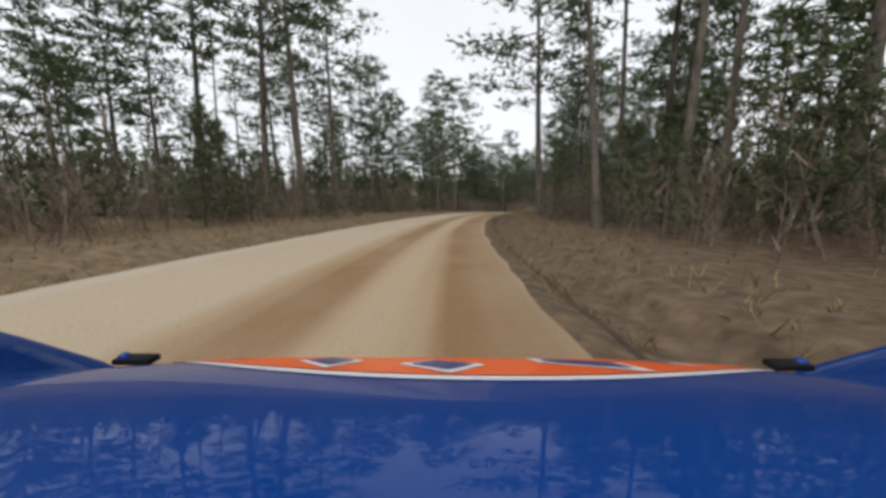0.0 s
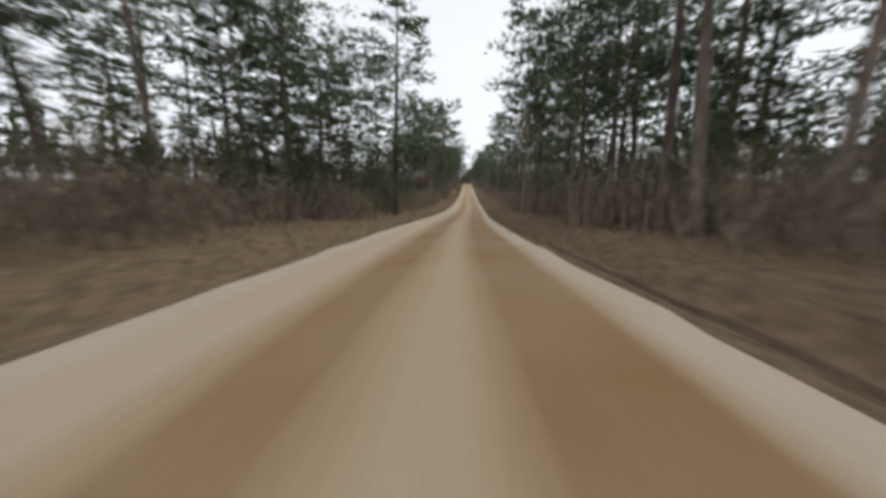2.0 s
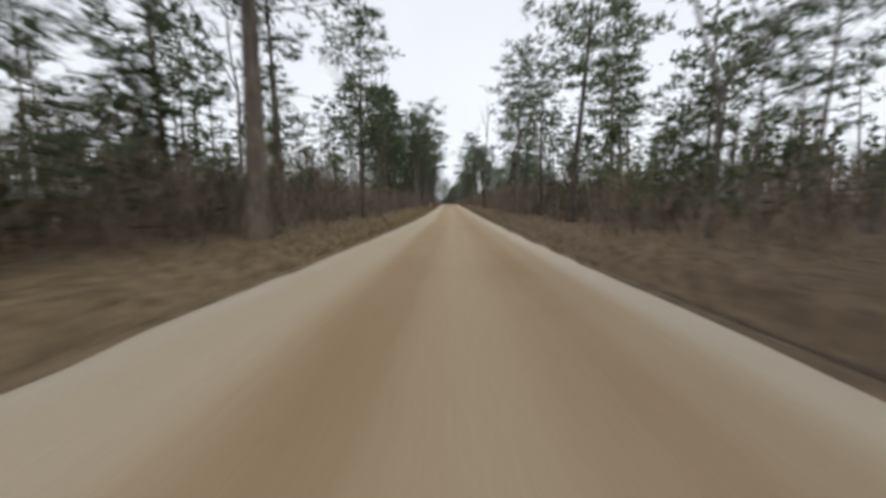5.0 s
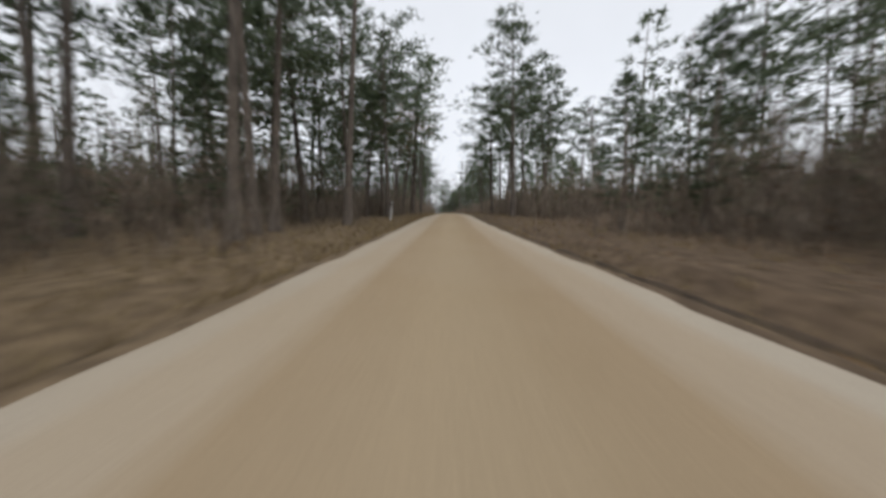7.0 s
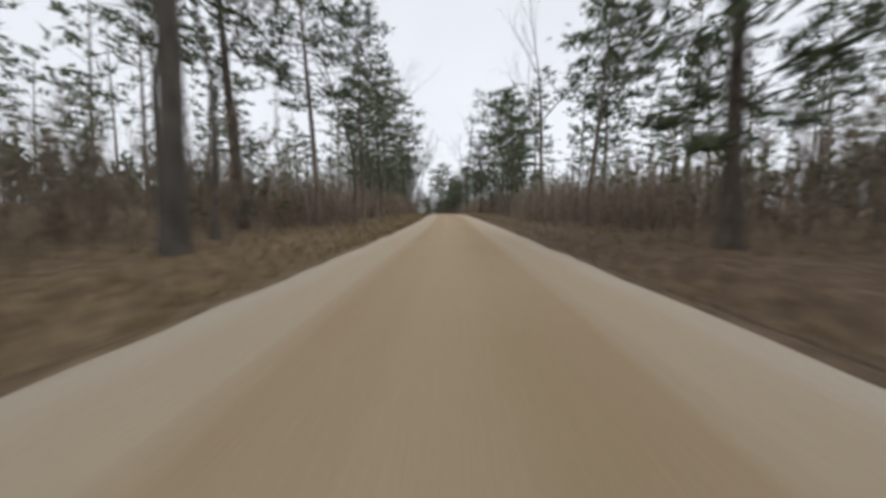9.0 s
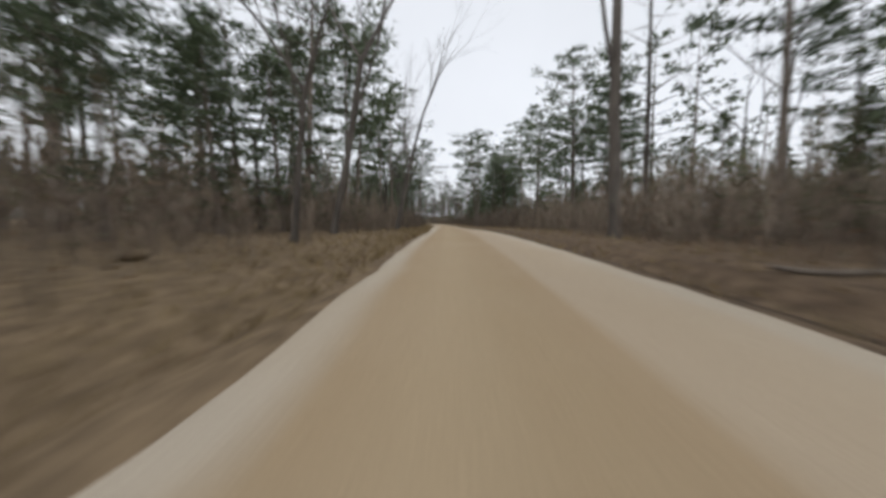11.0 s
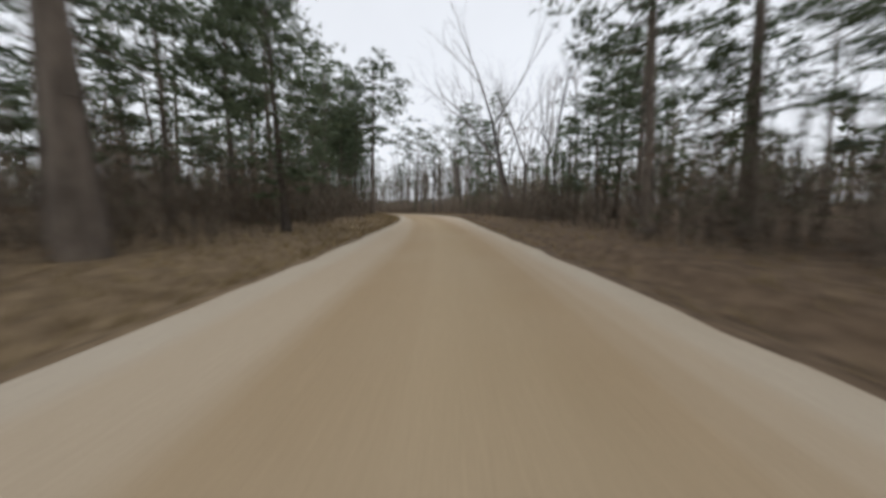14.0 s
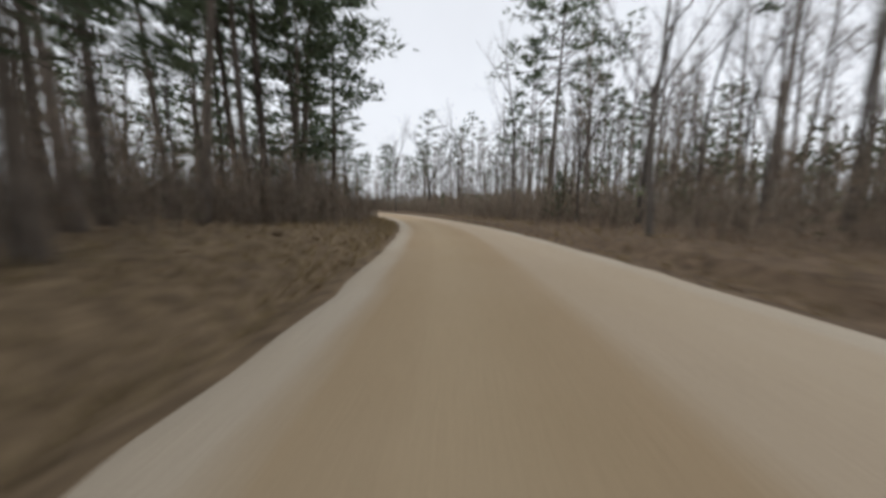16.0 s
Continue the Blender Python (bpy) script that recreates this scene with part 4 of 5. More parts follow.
def fill_forest():
    """The named trees along the road, then the second rows behind them."""
    for kind, s, d, tall, lean, half in TREES:
        x, y, nx, ny = centre(s)
        broad = 0.72 + 0.16 * half
        if kind == "p":
            variant, broad = int(rng_all.integers(2, 4)) if tall >= 17 else int(rng_all.integers(0, 3)), min(max(broad, 0.85), 1.2)
        elif kind == "f":
            variant, broad = None, min(max(broad, 0.85), 1.2)
        elif kind == "P":
            variant, broad = 1, min(max(broad, 0.95), 1.35)
        elif kind == "Q":
            variant, broad = 3, 1.35
        else:
            variant, broad = None, min(max(broad, 0.8), 1.15)
        tree("p" if kind in "PQ" else kind, s, d, tall, variant, wide=broad, tilt=lean, tilt_way=math.atan2(float(nx), float(-ny)))
    rng = np.random.default_rng(33)
    count = 0
    for s0 in np.arange(14, S_END - 24, 5.2):
        for side in (-1, 1):
            gap = 215 < s0 < 262 or 345 < s0 < 388
            first = gap and rng.uniform() < 0.5
            d = side * (rng.uniform(6.6, 9) if first else rng.uniform(10.5, 23))
            s = s0 + rng.uniform(-2.4, 2.4)
            if any(abs(s - q[1]) < 2.4 and abs(d - q[2]) < 2.0 for q in TREES):
                continue
            if open_wood(s, side) and rng.uniform() < 0.7:
                continue
            bare = 0.12 if s < 330 else 0.45
            u = rng.uniform()
            kind = "b" if u < bare or (s > 535 and d > 0) else "f" if u < bare + 0.25 else "p"
            tree(kind, s, d, rng.uniform(13, 19) if kind != "b" else rng.uniform(11, 17), wide=1.0 if kind != "b" else 0.8)
        if s0 < 250:
            for side in (-1, 1):
                tree("y", s0 + rng.uniform(-2.2, 2.2), side * rng.uniform(9.2, 12.5), rng.uniform(2.5, 4.8), wide=1.3)
                tree("y", s0 + rng.uniform(-2.2, 2.2), side * rng.uniform(12, 21), rng.uniform(4.5, 7.5), wide=1.4)
        if s0 < 150 or 285 < s0 < 330 or 395 < s0 < 480:
            for side in (-1, 1):
                if s0 > 150 and side < 0:
                    continue
                tree("y", s0 + rng.uniform(-1.8, 1.8), side * rng.uniform(8.8, 17), rng.uniform(3.0, 7.0))
        elif rng.uniform() < (0.75 if s0 < 330 else 0.3):
            side = -1 if rng.uniform() < 0.5 else 1
            tree("y", s0 + rng.uniform(-1.5, 1.5), side * rng.uniform(8.6, 17), rng.uniform(2.5, 7.5))


fill_forest()


# ---------------------------------------------------------------- undergrowth and far woods
def merged(name, protos, poses, mats, label, category):
    """One mesh of many copies of the triangles in protos, at the poses (number, matrix)."""
    V, F, Mt, n = [], [], [], 0
    for i, m in poses:
        v, f, mt = protos[i]
        a = np.array(m)
        V.append(v @ a[:3, :3].T + a[:3, 3])
        F.append(f + n)
        Mt.append(mt)
        n += len(v)
    me = mesh_from(name, np.concatenate(V), np.concatenate(F), np.concatenate(Mt), mats)
    return tagged(new(name, me), label, category, kind="stuff")


def simple_tree(seed, bare=False):
    if bare:
        rng = np.random.default_rng(seed)
        b = Build()
        line = trunk_line(rng, 15, 0.3)[::2]
        b.tube(line, [0.13, 0.11, 0.085, 0.05, 0.015], 5, 0)
        for i in range(26):
            u = rng.uniform(0.35, 1)
            p = np.array([0, 0, 15 * u]) + np.array([np.interp(u, np.linspace(0, 1, 5), line[:, 0]), np.interp(u, np.linspace(0, 1, 5), line[:, 1]), 0])
            a = rng.uniform(0, 6.28)
            w = np.array([math.cos(a), math.sin(a), rng.uniform(0.5, 1.4)])
            ln = rng.uniform(1.0, 3.0) * (1.25 - u)
            b.tube([p, p + w * ln], [0.035, 0.006], 3, 0)
            q = p + w * ln * rng.uniform(0.3, 1, (8, 1))
            b.blades(q, q + rng.normal(0, 0.6, (8, 3)) + np.array([0, 0, 0.4]), 0.03, 2, rng)
        return b.arrays()
    tr, cr = pine_meshes(seed, boughs=24, plates=1.6, blades=11, size=0.8, clear=0.36 + 0.05 * (seed % 4), girth=0.17, sides=2)
    a, b = tr.arrays(), cr.arrays()
    return (np.concatenate([a[0], b[0]]), np.concatenate([a[1], b[1] + len(a[0])]), np.concatenate([a[2], b[2]]))


def brush(seed, leafy, n=46, tall_most=4.6):
    """A patch of leafless scrub: upright stems, steep twigs and a few hanging leaves."""
    rng = np.random.default_rng(seed)
    b = Build()
    for i in range(n):
        p = np.array([rng.uniform(-3.2, 3.2), rng.uniform(-3.2, 3.2), -0.15])
        tall = 1.6 + (tall_most - 1.6) * rng.uniform() ** 1.1
        q = p + np.array([rng.normal(0, 0.09) * tall, rng.normal(0, 0.09) * tall, tall])
        b.blades([p, p], [q, q], [0.036, 0.036], 0, rng)
        k = 11
        at = p + (q - p) * rng.uniform(0.04, 0.95, (k, 1))
        b.blades(at, at + np.column_stack([rng.normal(0, 0.26, k), rng.normal(0, 0.26, k), rng.uniform(0.35, 1.25, k)]), 0.031, 0, rng)
        k = leafy
        at = p + (q - p) * rng.uniform(0.03, 1.0, (k, 1)) + rng.normal(0, 0.24, (k, 3))
        b.leaves(at, 0.075, 1 if rng.uniform() < 0.7 else 2, rng)
    return b.arrays()


def thicket(seed, tall_most, green):
    """Taller, denser growth behind the scrub: saplings with tangled twigs, some of them evergreen."""
    rng = np.random.default_rng(seed)
    b = Build()
    for i in range(22):
        p = np.array([rng.uniform(-4.5, 4.5), rng.uniform(-4.5, 4.5), -0.15])
        tall = 2.5 + (tall_most - 2.5) * rng.uniform()
        q = p + np.array([rng.normal(0, 0.07) * tall, rng.normal(0, 0.07) * tall, tall])
        b.tube([p, q], [0.026, 0.006], 3, 0)
        if rng.uniform() < green:
            k = 42
            u = rng.uniform(0.10, 1.0, (k, 1))
            at = p + (q - p) * u
            out = rng.normal(0, 1, (k, 3)) * (1.15 - u) * 0.8
            out[:, 2] = rng.uniform(0.0, 0.5, k)
            b.blades(at + out * 0.45, at + out + rng.normal(0, 0.16, (k, 3)), 0.15, 2, rng)
        else:
            k = 28
            at = p + (q - p) * rng.uniform(0.05, 1.0, (k, 1))
            b.blades(at, at + np.column_stack([rng.normal(0, 0.42, k), rng.normal(0, 0.42, k), rng.uniform(0.4, 1.6, k)]), 0.075, 0, rng)
            b.leaves(at[:5] + rng.normal(0, 0.3, (5, 3)), 0.16, 1, rng)
    return b.arrays()


def scatter_undergrowth():
    rng = np.random.default_rng(77)
    scrub = [brush(60 + i, 3 + 2 * i) for i in range(4)]
    dense = [thicket(70 + i, 6.0 + i, 0.12) for i in range(2)] + [thicket(74 + i, 6.0 + i, 0.5) for i in range(2)]
    for lo in range(0, int(S_END) - 10, 110):
        low, high = [], []
        for side in (-1, 1):
            for k in range(100):
                s = lo + rng.uniform(0, 110)
                if s > S_END - 12:
                    continue
                if k < 60:
                    d = side * ((10.6 if s < 85 else 8.8) + abs(rng.normal(0, 1)) * 2.9)
                    low.append((int(rng.integers(4)), stand(s, d, rng.uniform(0.5, 0.85) if s < 240 else rng.uniform(0.6, 1.05), rng.uniform(0, 6.28), wide=rng.uniform(0.9, 1.2))))
                else:
                    d = side * ((16.0 if s < 85 else 12.5) + 36 * rng.uniform() ** 1.3)
                    i = int(rng.integers(2)) + (2 if rng.uniform() < (0.85 if s < 240 else 0.3 if s < 330 else 0.1) else 0)
                    deep = abs(d) > 19
                    high.append((i, stand(s, d, rng.uniform(0.6, 0.95), rng.uniform(0, 6.28), wide=rng.uniform(1.4, 1.9) if deep else rng.uniform(0.9, 1.3))))
        if lo == 0:
            for k in range(9):
                low.append((int(rng.integers(4)), stand(rng.uniform(96, 122), rng.uniform(7.4, 9.0), rng.uniform(0.45, 0.7), rng.uniform(0, 6.28), wide=0.55)))
        if lo > 500:
            for k in range(26):
                s = rng.uniform(572, 645)
                low.append((int(rng.integers(4)), stand(s, -rng.uniform(7.2, 9.0), rng.uniform(0.45, 0.8), rng.uniform(0, 6.28), wide=rng.uniform(0.6, 0.8))))
        if lo > S_END - 110:
            ex, ey, ez = (float(v) for v in place(S_END - 2, 0.0))
            for k in range(90):
                away, aside = 3 + 60 * rng.uniform() ** 1.5, rng.uniform(-60, 60)
                high.append((int(rng.integers(2)), Matrix.Translation((ex - 0.845 * away + 0.535 * aside, ey + 0.535 * away + 0.845 * aside, ez - 0.1)) @ Matrix.Rotation(rng.uniform(0, 6.28), 4, "Z")))
        if low:
            merged("undergrowth", scrub, low, [twigs, brown_leaves, fresh_needles], "leafless brown scrub under the roadside pines", "undergrowth")
            merged("thicket", dense, high, [twigs, brown_leaves, fresh_needles], "tangled saplings and young evergreens inside the forest", "undergrowth")


def scatter_far_woods():
    rng = np.random.default_rng(78)
    protos = [simple_tree(80 + i) for i in range(4)] + [simple_tree(90, True), simple_tree(91, True)]
    poses = []
    for s0 in np.arange(4, S_END - 6, 5.5):
        for side in (-1, 1):
            for k in range(2):
                s = s0 + rng.uniform(-3, 3)
                d = side * (22 + 48 * rng.uniform() ** 1.3)
                h = rng.uniform(0.85, 1.25)
                bare = rng.uniform() < (0.25 if s0 < 330 else 0.9 if s0 > 515 and side > 0 else 0.45)
                i = int(rng.integers(4, 6)) if bare else int(rng.integers(4))
                poses.append((i, stand(np.clip(s, 0, S_END - 1), d, h, rng.uniform(0, 6.28), rng.uniform(0, 3), rng.uniform(0, 6.28))))
    for k in range(270):
        s = rng.uniform(575, S_END - 1) if k % 3 else rng.uniform(525, S_END - 1)
        d = (9.0 + 40 * rng.uniform() ** 1.1) * (1 if k % 4 else -1)
        i = int(rng.integers(4, 6)) if rng.uniform() < (0.85 if d > 0 else 0.5) else int(rng.integers(4))
        poses.append((i, stand(s, d, rng.uniform(0.7, 1.1), rng.uniform(0, 6.28), rng.uniform(0, 4), rng.uniform(0, 6.28))))
    # the woods beyond the end of the road
    ex, ey, ez = (float(v) for v in place(S_END - 2, 0.0))
    for k in range(240):
        away, aside = 8 + 130 * rng.uniform(), rng.uniform(-110, 110)
        i = int(rng.integers(4, 6)) if rng.uniform() < 0.7 else int(rng.integers(4))
        h = rng.uniform(0.7, 1.1)
        poses.append((i, Matrix.Translation((ex - 0.845 * away + 0.535 * aside, ey + 0.535 * away + 0.845 * aside, ez - 0.1)) @ Matrix.Rotation(rng.uniform(0, 6.28), 4, "Z") @ Matrix.Diagonal((h, h, h, 1))))
    merged("far_woods", protos, poses, [bark, needles, twigs], "mixed pine and bare hardwood forest behind the roadside trees", "woods")


def scatter_grass():
    rng = np.random.default_rng(79)
    b = Build()
    n = 15000
    s = rng.uniform(20, S_END - 60, n)
    side = np.where(rng.uniform(size=n) < 0.5, -1, 1)
    out = np.abs(rng.normal(0, 2.6, n)) + 0.25
    d = side * (half_width(s) + out)
    x, y, z = place(s, d)
    for k in range(6):
        a = rng.uniform(0, 6.28, n)
        ln = rng.uniform(0.06, 0.30, n)
        base = np.stack([x + rng.normal(0, 0.05, n), y + rng.normal(0, 0.05, n), z - 0.02], -1)
        tip = base + np.stack([np.cos(a) * ln * 0.7, np.sin(a) * ln * 0.7, ln], -1)
        b.blades(base, tip, 0.02, 0, rng)
    n = 9000
    s = rng.uniform(215, S_END - 60, n)
    x, y, z = place(s, -half_width(s) - 0.5 - np.abs(rng.normal(0, 1.5, n)))
    for k in range(3):
        a, ln = rng.uniform(0, 6.28, n), rng.uniform(0.10, 0.34, n)
        base = np.stack([x + rng.normal(0, 0.06, n), y + rng.normal(0, 0.06, n), z - 0.02], -1)
        b.blades(base, base + np.stack([np.cos(a) * ln * 0.8, np.sin(a) * ln * 0.8, ln], -1), 0.028, 0, rng)
    tagged(new("verge_grass", b.mesh("verge_grass", [dry_grass])), "dead tan grass on the road verges", "grass", kind="stuff")
    b = Build()
    n = 26000
    s = rng.uniform(20, S_END - 60, n)
    side = np.where(rng.uniform(size=n) < 0.5, -1, 1)
    d = side * (half_width(s) + rng.uniform(0.3, 9, n))
    x, y, z = place(s, d)
    b.leaves(np.stack([x, y, z + 0.015], -1), 0.07, 0, rng)
    tagged(new("fallen_leaves", b.mesh("fallen_leaves", [brown_leaves])), "brown fallen leaves lying on the verges", "leaves", kind="stuff")


def scatter_distant_woods():
    """Woods that go on to the skyline on both sides, in simple trees."""
    rng = np.random.default_rng(81)
    protos = []
    for i in range(3):
        b = Build()
        b.tube([(0, 0, -0.3), (0.2, 0.1, 9), (0, 0, 17)], [0.2, 0.14, 0.03], 4, 0)
        n = 44
        h = rng.uniform(0.4, 1, n)
        base = np.column_stack([np.zeros(n), np.zeros(n), 17 * h])
        out = rng.normal(0, 1, (n, 3)) * np.array([1, 1, 0.4]) * (2.0 * (1.2 - h))[:, None]
        b.blades(base + out * 0.2, base + out, 1.5, 1, rng)
        protos.append(b.arrays())
    poses = []
    for k in range(1500):
        s = rng.uniform(2, S_END - 2)
        d = (1 if rng.uniform() < 0.5 else -1) * rng.uniform(70, 185)
        x, y, z = place(s, np.clip(d, -105, 105))
        x = x + d - np.clip(d, -105, 105)
        k = rng.uniform(0.8, 1.2)
        poses.append((int(rng.integers(3)), Matrix.Translation((float(x), float(y), float(height(s, d)) - 0.2)) @ Matrix.Rotation(rng.uniform(0, 6.28), 4, "Z") @ Matrix.Diagonal((k, k, k, 1))))
    merged("distant_woods", protos, poses, [bark, needles], "pine forest that goes on into the distance", "woods")


scatter_undergrowth()
scatter_far_woods()
scatter_distant_woods()
scatter_grass()

# ---------------------------------------------------------------- things beside the road
def rounded_box(sx, sy, sz, bevel=0.01, segments=2):
    bm = bmesh.new()
    bmesh.ops.create_cube(bm, size=1.0)
    bmesh.ops.scale(bm, vec=(sx, sy, sz), verts=bm.verts)
    bmesh.ops.bevel(bm, geom=bm.edges[:], offset=bevel, segments=segments, affect="EDGES", profile=0.6)
    return bm


def solid(name, bm, mat, smooth=True):
    me = bpy.data.meshes.new(name)
    bm.to_mesh(me)
    bm.free()
    me.materials.append(mat)
    me.polygons.foreach_set("use_smooth", np.full(len(me.polygons), smooth))
    return me


def marker_post(s, d):
    root = new("marker_post")
    b = Build()
    b.tube([(0, 0, -0.2), (0, 0, 0.5), (0.01, 0, 1.0), (0.01, 0, 1.18), (0.01, 0, 1.22)], [0.06, 0.058, 0.056, 0.055, 0.02], 10)
    part("post", b.mesh("post", [post_paint], True), root)
    c = Build()
    c.tube([(0.01, 0, 0.95), (0.01, 0, 1.07)], [0.0595, 0.0595], 10)
    part("band", c.mesh("band", [black], True), root, "dark band round the post")
    root.matrix_basis = stand(s, d, 1.35, 0.4, 4, 1.3, wide=1.1)
    return tagged(root, "white marker post standing on the grassy verge", "post")


def fallen_log(s, d, long, thick, turn, seed, label):
    rng = np.random.default_rng(seed)
    b = Build()
    n = 9
    pts = [(long * (i / (n - 1) - 0.5), 0.06 * math.sin(i * 1.3 + seed), thick * 0.75 + 0.03 * math.sin(i * 0.9)) for i in range(n)]
    b.tube(pts, [thick * (1 - 0.35 * i / (n - 1)) * rng.uniform(0.92, 1.06) for i in range(n)], 9)
    for i in range(5):
        k = rng.integers(1, n - 1)
        p = np.array(pts[k])
        b.tube([p, p + np.array([rng.normal(0, 0.2), rng.normal(0, 0.25), rng.uniform(0.2, 0.5)])], [0.03, 0.008], 4)
    ob = new("fallen_log", b.mesh("fallen_log", [wood_grey], True))
    ob.matrix_basis = stand(s, d, 1.0, turn)
    return tagged(ob, label, "log")


def clod(s, d, size, seed):
    rng = np.random.default_rng(seed)
    bm = bmesh.new()
    bmesh.ops.create_icosphere(bm, subdivisions=2, radius=size)
    for v in bm.verts:
        v.co *= 1 + 0.35 * noise.noise(v.co * (2.2 / size) + Vector((seed, 0, 0)))
        v.co.z *= 0.6
    ob = new("dirt_clod", solid("dirt_clod", bm, litter))
    ob.matrix_basis = stand(s, d, 1.0, rng.uniform(0, 6), sink=-size * 0.3)
    return tagged(ob, "dark lump of earth lying on the verge", "clod", "verge clods")


marker_post(303.0, -5.25)
fallen_log(462.2, -14.0, 6.0, 0.11, radians(60), 1, "grey fallen log at the foot of the trees")
fallen_log(524.6, 9.3, 3.6, 0.13, radians(104), 2, "dark fallen log lying on the verge")
fallen_log(405.4, 4.9, 1.5, 0.07, radians(150), 3, "dark fallen log lying on the verge")
for k, (cs, cd, cr) in enumerate([(407.3, -8.0, 0.26), (583.0, -5.6, 0.30), (570.3, -4.9, 0.12), (569.1, -5.5, 0.14), (568.4, -3.6, 0.12),
                                  (576.0, -6.6, 0.16), (58.5, 3.9, 0.10), (167.5, -8.0, 0.2), (105.0, -6.8, 0.16), (521.0, 5.9, 0.15), (573.0, -4.4, 0.14)]):
    clod(cs, cd, cr, k + 1)
CAR_AT = (0.0, 0.0, 0.0, -1.4, 0.0, 20.5)



# ---------------------------------------------------------------- the blue car at the start of the drive
def hood_drop(y):
    """How far the bonnet lies under the eye, y metres ahead of it."""
    y = np.asarray(y, float)
    u = y - 0.289
    front = 0.1785 + 0.287 * u + 0.19 * u ** 2
    back = 0.1785 + 0.287 * u + 0.55 * u ** 2
    low = 0.1785 + 0.287 * -0.24 + 0.55 * 0.0576 + 0.025 * (y - 0.049)
    drop = np.where(u > 0, front, np.where(u > -0.24, back, low))
    nose = np.clip(y - 0.86, 0, 1)
    return drop + 6.0 * nose ** 2


def sheet(name, X, Y, Z, mats):
    return grid_mesh(name, X, Y, Z, mats)


def lower_rim(x):
    return 0.405 + 0.40 * (np.abs(x - 0.05) / 0.74) ** 2.1


def decal_piece(x0, x1, low, high, lift, mat, name, n=24):
    """A strip of vinyl on the bonnet between two edge functions of x."""
    xs = np.linspace(x0, x1, n)
    t = np.linspace(0, 1, 7)
    X = np.repeat(xs[None], 7, 0)
    Y = low(xs)[None] + (high(xs) - low(xs))[None] * t[:, None]
    Z = -hood_drop(Y) - 0.035 * (X / 0.75) ** 4 + lift
    return sheet(name, X, Y, Z, [mat])


def diamond(cx, cy, w, h, skew, lift, mat, name):
    b = Build()
    c = np.array([(cx - w, cy), (cx + skew, cy - h), (cx + w, cy), (cx - skew, cy + h)])
    v = [(p[0], p[1], float(-hood_drop(p[1]) - 0.035 * (p[0] / 0.75) ** 4 + lift)) for p in c]
    b.add(v, [(0, 1, 2), (0, 2, 3)])
    return b.mesh(name, [mat])


def wheel(parent, x, y, z):
    b = Build()
    w = 0.11
    prof = [(-w, 0.20), (-w, 0.29), (-w * 0.8, 0.315), (w * 0.8, 0.315), (w, 0.29), (w, 0.20)]
    b.tube([(q[0], 0, 0) for q in prof], [q[1] for q in prof], 28)
    ty = part("tyre", b.mesh("tyre", [rubber], True), parent, "black rubber tyre")
    ty.location = (x, y, z)
    c = Build()
    c.tube([(-0.07, 0, 0), (0.07, 0, 0)], [0.05, 0.05], 12)
    for k in range(10):
        a = k * math.tau / 10
        c.tube([(0.05, 0, 0), (0.04, 0.2 * math.cos(a), 0.2 * math.sin(a))], [0.022, 0.014], 5)
    c.tube([(-0.1, 0, 0), (0.09, 0, 0)], [0.203, 0.203], 28)
    rm = part("rim", c.mesh("rim", [rim_metal], True), parent, "gold spoked rim")
    rm.location = (x, y, z)


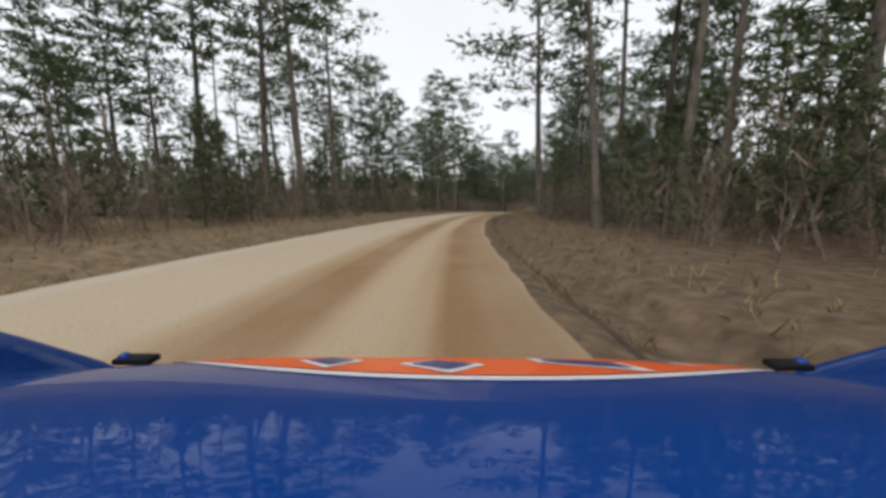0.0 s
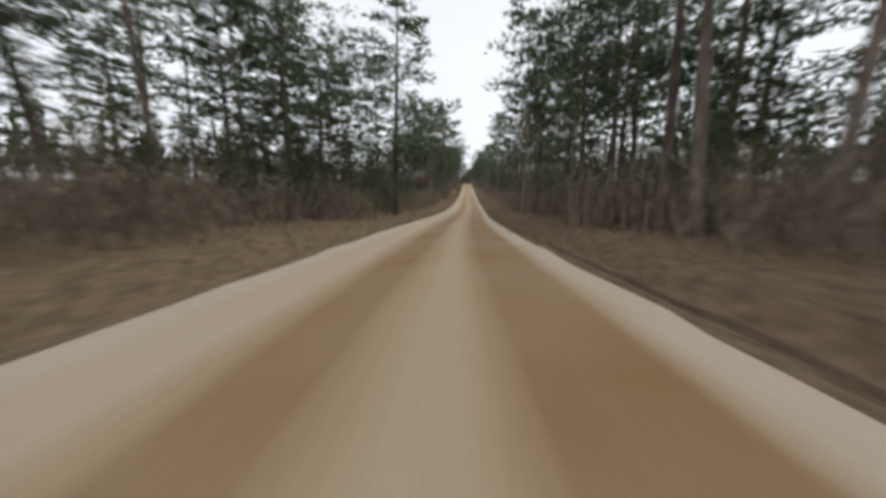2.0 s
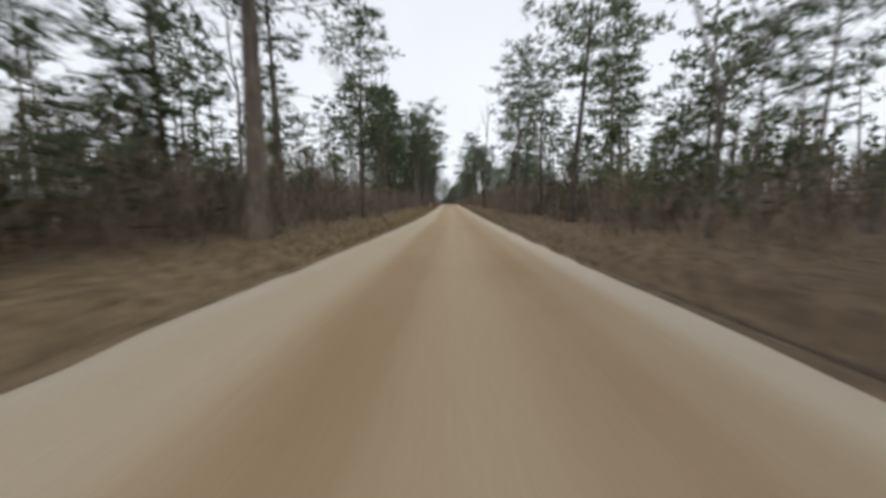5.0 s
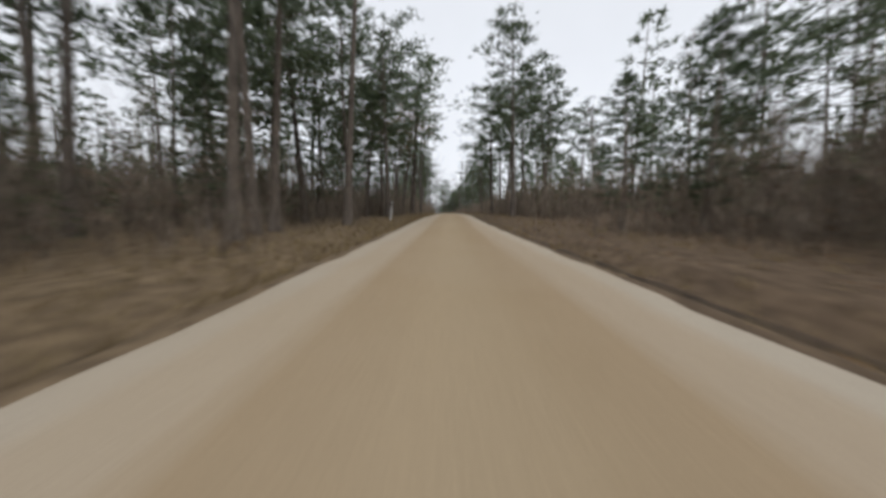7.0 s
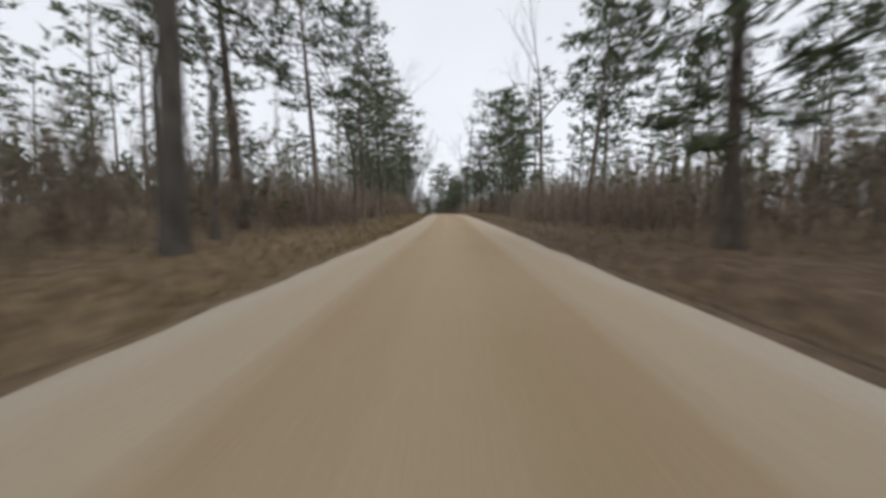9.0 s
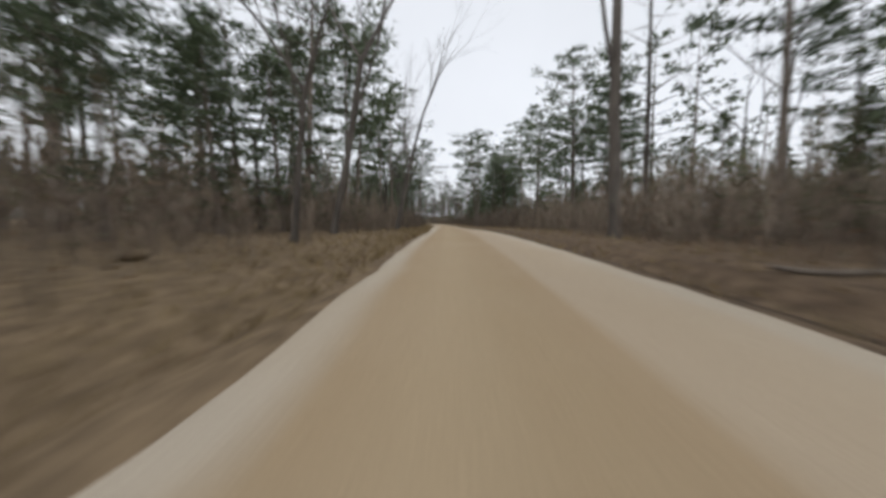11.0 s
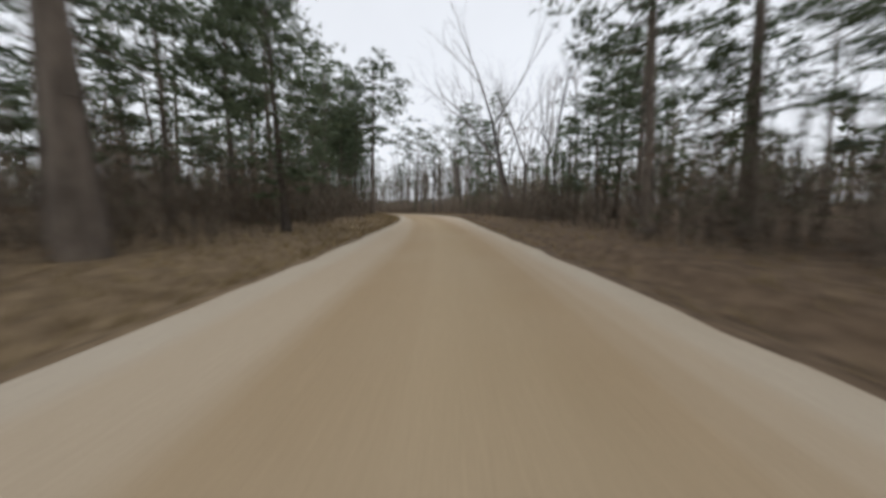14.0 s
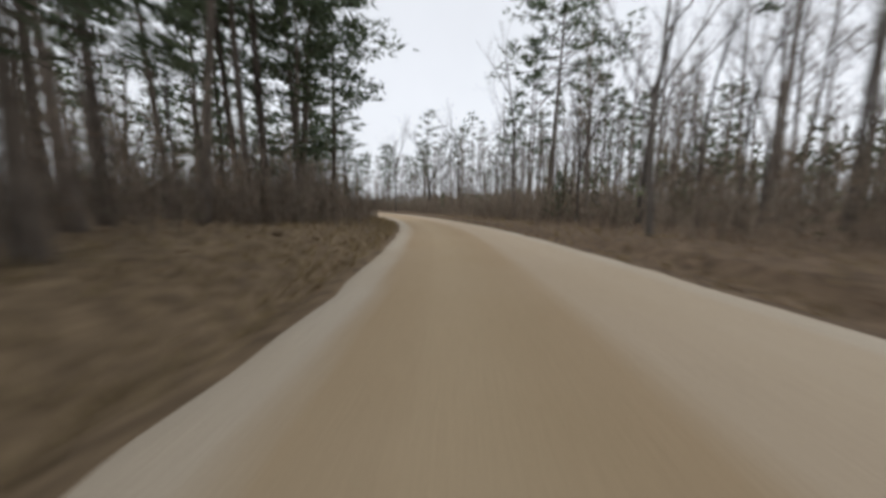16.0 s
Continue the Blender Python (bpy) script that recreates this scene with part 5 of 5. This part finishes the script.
def blue_car():
    root = new("blue_car")
    g = -1.15
    # bonnet
    y = np.concatenate([np.linspace(-0.42, 0.86, 40), np.linspace(0.88, 1.06, 10)])
    x = np.linspace(-0.865, 0.865, 43)
    Y, X = np.meshgrid(y, x, indexing="ij")
    Z = -hood_drop(Y) - 0.035 * (X / 0.75) ** 4
    part("bonnet", sheet("bonnet", X, Y, Z, [blue]), root, "glossy blue bonnet with a dusty shine")
    # wings with a raised shoulder over the wheels
    for sgn in (-1, 1):
        q = np.linspace(0, 1, 16)
        y = np.linspace(-1.0, 1.02, 40)
        Yq, Q = np.meshgrid(y, q, indexing="ij")
        hump = 0.145 * np.exp(-((Yq - 0.52) / 0.34) ** 2) * np.sin(np.clip((Q - 0.05) / 0.75, 0, 1) * np.pi)
        Xw = 0.87 + 0.20 * Q
        drop_side = np.clip(Q - 0.8, 0, 1) / 0.2
        Zw = -hood_drop(np.minimum(Yq, 0.95)) - 0.062 + hump - 0.30 * drop_side ** 2
        if sgn < 0:
            Xw, Yq2, Zw = -Xw[::-1], Yq[::-1], Zw[::-1]
        else:
            Yq2 = Yq
        part("front_wing", sheet("front_wing", Xw, Yq2, Zw, [blue]), root)
        side = rounded_box(0.05, 3.9, 0.42, 0.02)
        bmesh.ops.translate(side, vec=(sgn * 1.015, -1.15, -0.62), verts=side.verts)
        part("side_panel", solid("side_panel", side, blue), root)
        for yy in (0.35, -2.25):
            wheel(root, sgn * 0.9, yy, g + 0.315)
        lamp = rounded_box(0.30, 0.10, 0.15, 0.04, 3)
        bmesh.ops.translate(lamp, vec=(sgn * 0.68, 1.0, -0.58), verts=lamp.verts)
        part("headlight", solid("headlight", lamp, glass), root, "clear headlight")
        # bonnet pin with its flat black plate
        pin = rounded_box(0.088, 0.04, 0.016, 0.006)
        for v in pin.verts:
            v.co.z += 0.004 * math.cos(v.co.x * 40)
        bmesh.ops.translate(pin, vec=(sgn * 0.765 + 0.02, 0.76, float(-hood_drop(0.76)) - 0.008), verts=pin.verts)
        pn = part("bonnet_pin", solid("bonnet_pin", pin, black), root, "black bonnet pin")
        cap = bmesh.new()
        bmesh.ops.create_uvsphere(cap, u_segments=10, v_segments=6, radius=0.014)
        bmesh.ops.translate(cap, vec=(sgn * 0.79 + 0.02, 0.757, float(-hood_drop(0.76)) - 0.003), verts=cap.verts)
        part("pin_cap", solid("pin_cap", cap, blue), pn)
    nose = rounded_box(1.92, 0.22, 0.44, 0.07, 3)
    bmesh.ops.translate(nose, vec=(0, 1.0, -0.78), verts=nose.verts)
    part("front_bumper", solid("front_bumper", nose, blue), root)
    grille = rounded_box(0.9, 0.06, 0.12, 0.02)
    bmesh.ops.translate(grille, vec=(0, 1.10, -0.74), verts=grille.verts)
    part("grille", solid("grille", grille, black), root)
    # cabin behind the eye
    yb = np.array([-0.55, -1.15, -1.9, -2.5, -3.05])
    zt = np.array([-0.14, 0.28, 0.30, 0.22, -0.12])
    xs = np.linspace(-1, 1, 13)
    Yc, Q = np.meshgrid(yb, xs, indexing="ij")
    Zc = zt[:, None] - 0.05 * Q ** 4
    half = np.interp(Zc, [-0.2, 0.3], [0.82, 0.60])
    part("windscreen", sheet("windscreen", (half * Q)[:2], Yc[:2], Zc[:2], [glass]), root, "dark tinted windscreen")
    part("roof", sheet("roof", (half * Q)[1:4], Yc[1:4], Zc[1:4] + 0.003, [blue]), root)
    part("rear_window", sheet("rear_window", (half * Q)[3:], Yc[3:], Zc[3:], [glass]), root)
    for sgn in (-1, 1):
        Xs = np.stack([sgn * half[:, 0] - sgn * 0.004, np.full(5, sgn * 0.98)])
        part("side_window", sheet("side_window", Xs, np.stack([yb, yb]), np.stack([zt - 0.052, np.full(5, -0.42)]), [glass]), root)
    tail = rounded_box(1.94, 0.5, 0.62, 0.09, 3)
    bmesh.ops.translate(tail, vec=(0, -3.05, -0.55), verts=tail.verts)
    part("boot", solid("boot", tail, blue), root)
    floor_pan = rounded_box(1.78, 3.7, 0.08, 0.02)
    bmesh.ops.translate(floor_pan, vec=(0, -1.1, -0.86), verts=floor_pan.verts)
    part("floor_pan", solid("floor_pan", floor_pan, black), root)
    # orange lettering band with a white outline, as plain shapes
    far = lambda v: np.full_like(v, 0.86)
    part("outline", decal_piece(-0.70, 0.80, lambda v: lower_rim(v) - 0.02, far, 0.0015, white, "outline"), root, "white decal outline")
    band = part("decal", decal_piece(-0.67, 0.77, lambda v: lower_rim(v) + 0.004, far, 0.0030, orange, "decal"), root, "orange vinyl lettering band")
    for cx, cy, w, h, k in ((-0.01, 0.50, 0.050, 0.06, 0.010), (-0.20, 0.55, 0.042, 0.07, 0.02), (0.22, 0.55, 0.05, 0.08, 0.05), (0.41, 0.66, 0.022, 0.10, 0.0), (-0.45, 0.70, 0.03, 0.06, 0.02)):
        part("outline", diamond(cx, cy, w * 1.35, h * 1.4, k * 1.3, 0.0045, white, "outline"), band, "white letter edge")
        part("gap", diamond(cx, cy, w, h, k, 0.0060, blue, "gap"), band, "blue gap inside a letter")
    return tagged(root, "blue rally car with an orange decal on its bonnet", "car")


car = blue_car()
car.matrix_basis = pose(*CAR_AT)
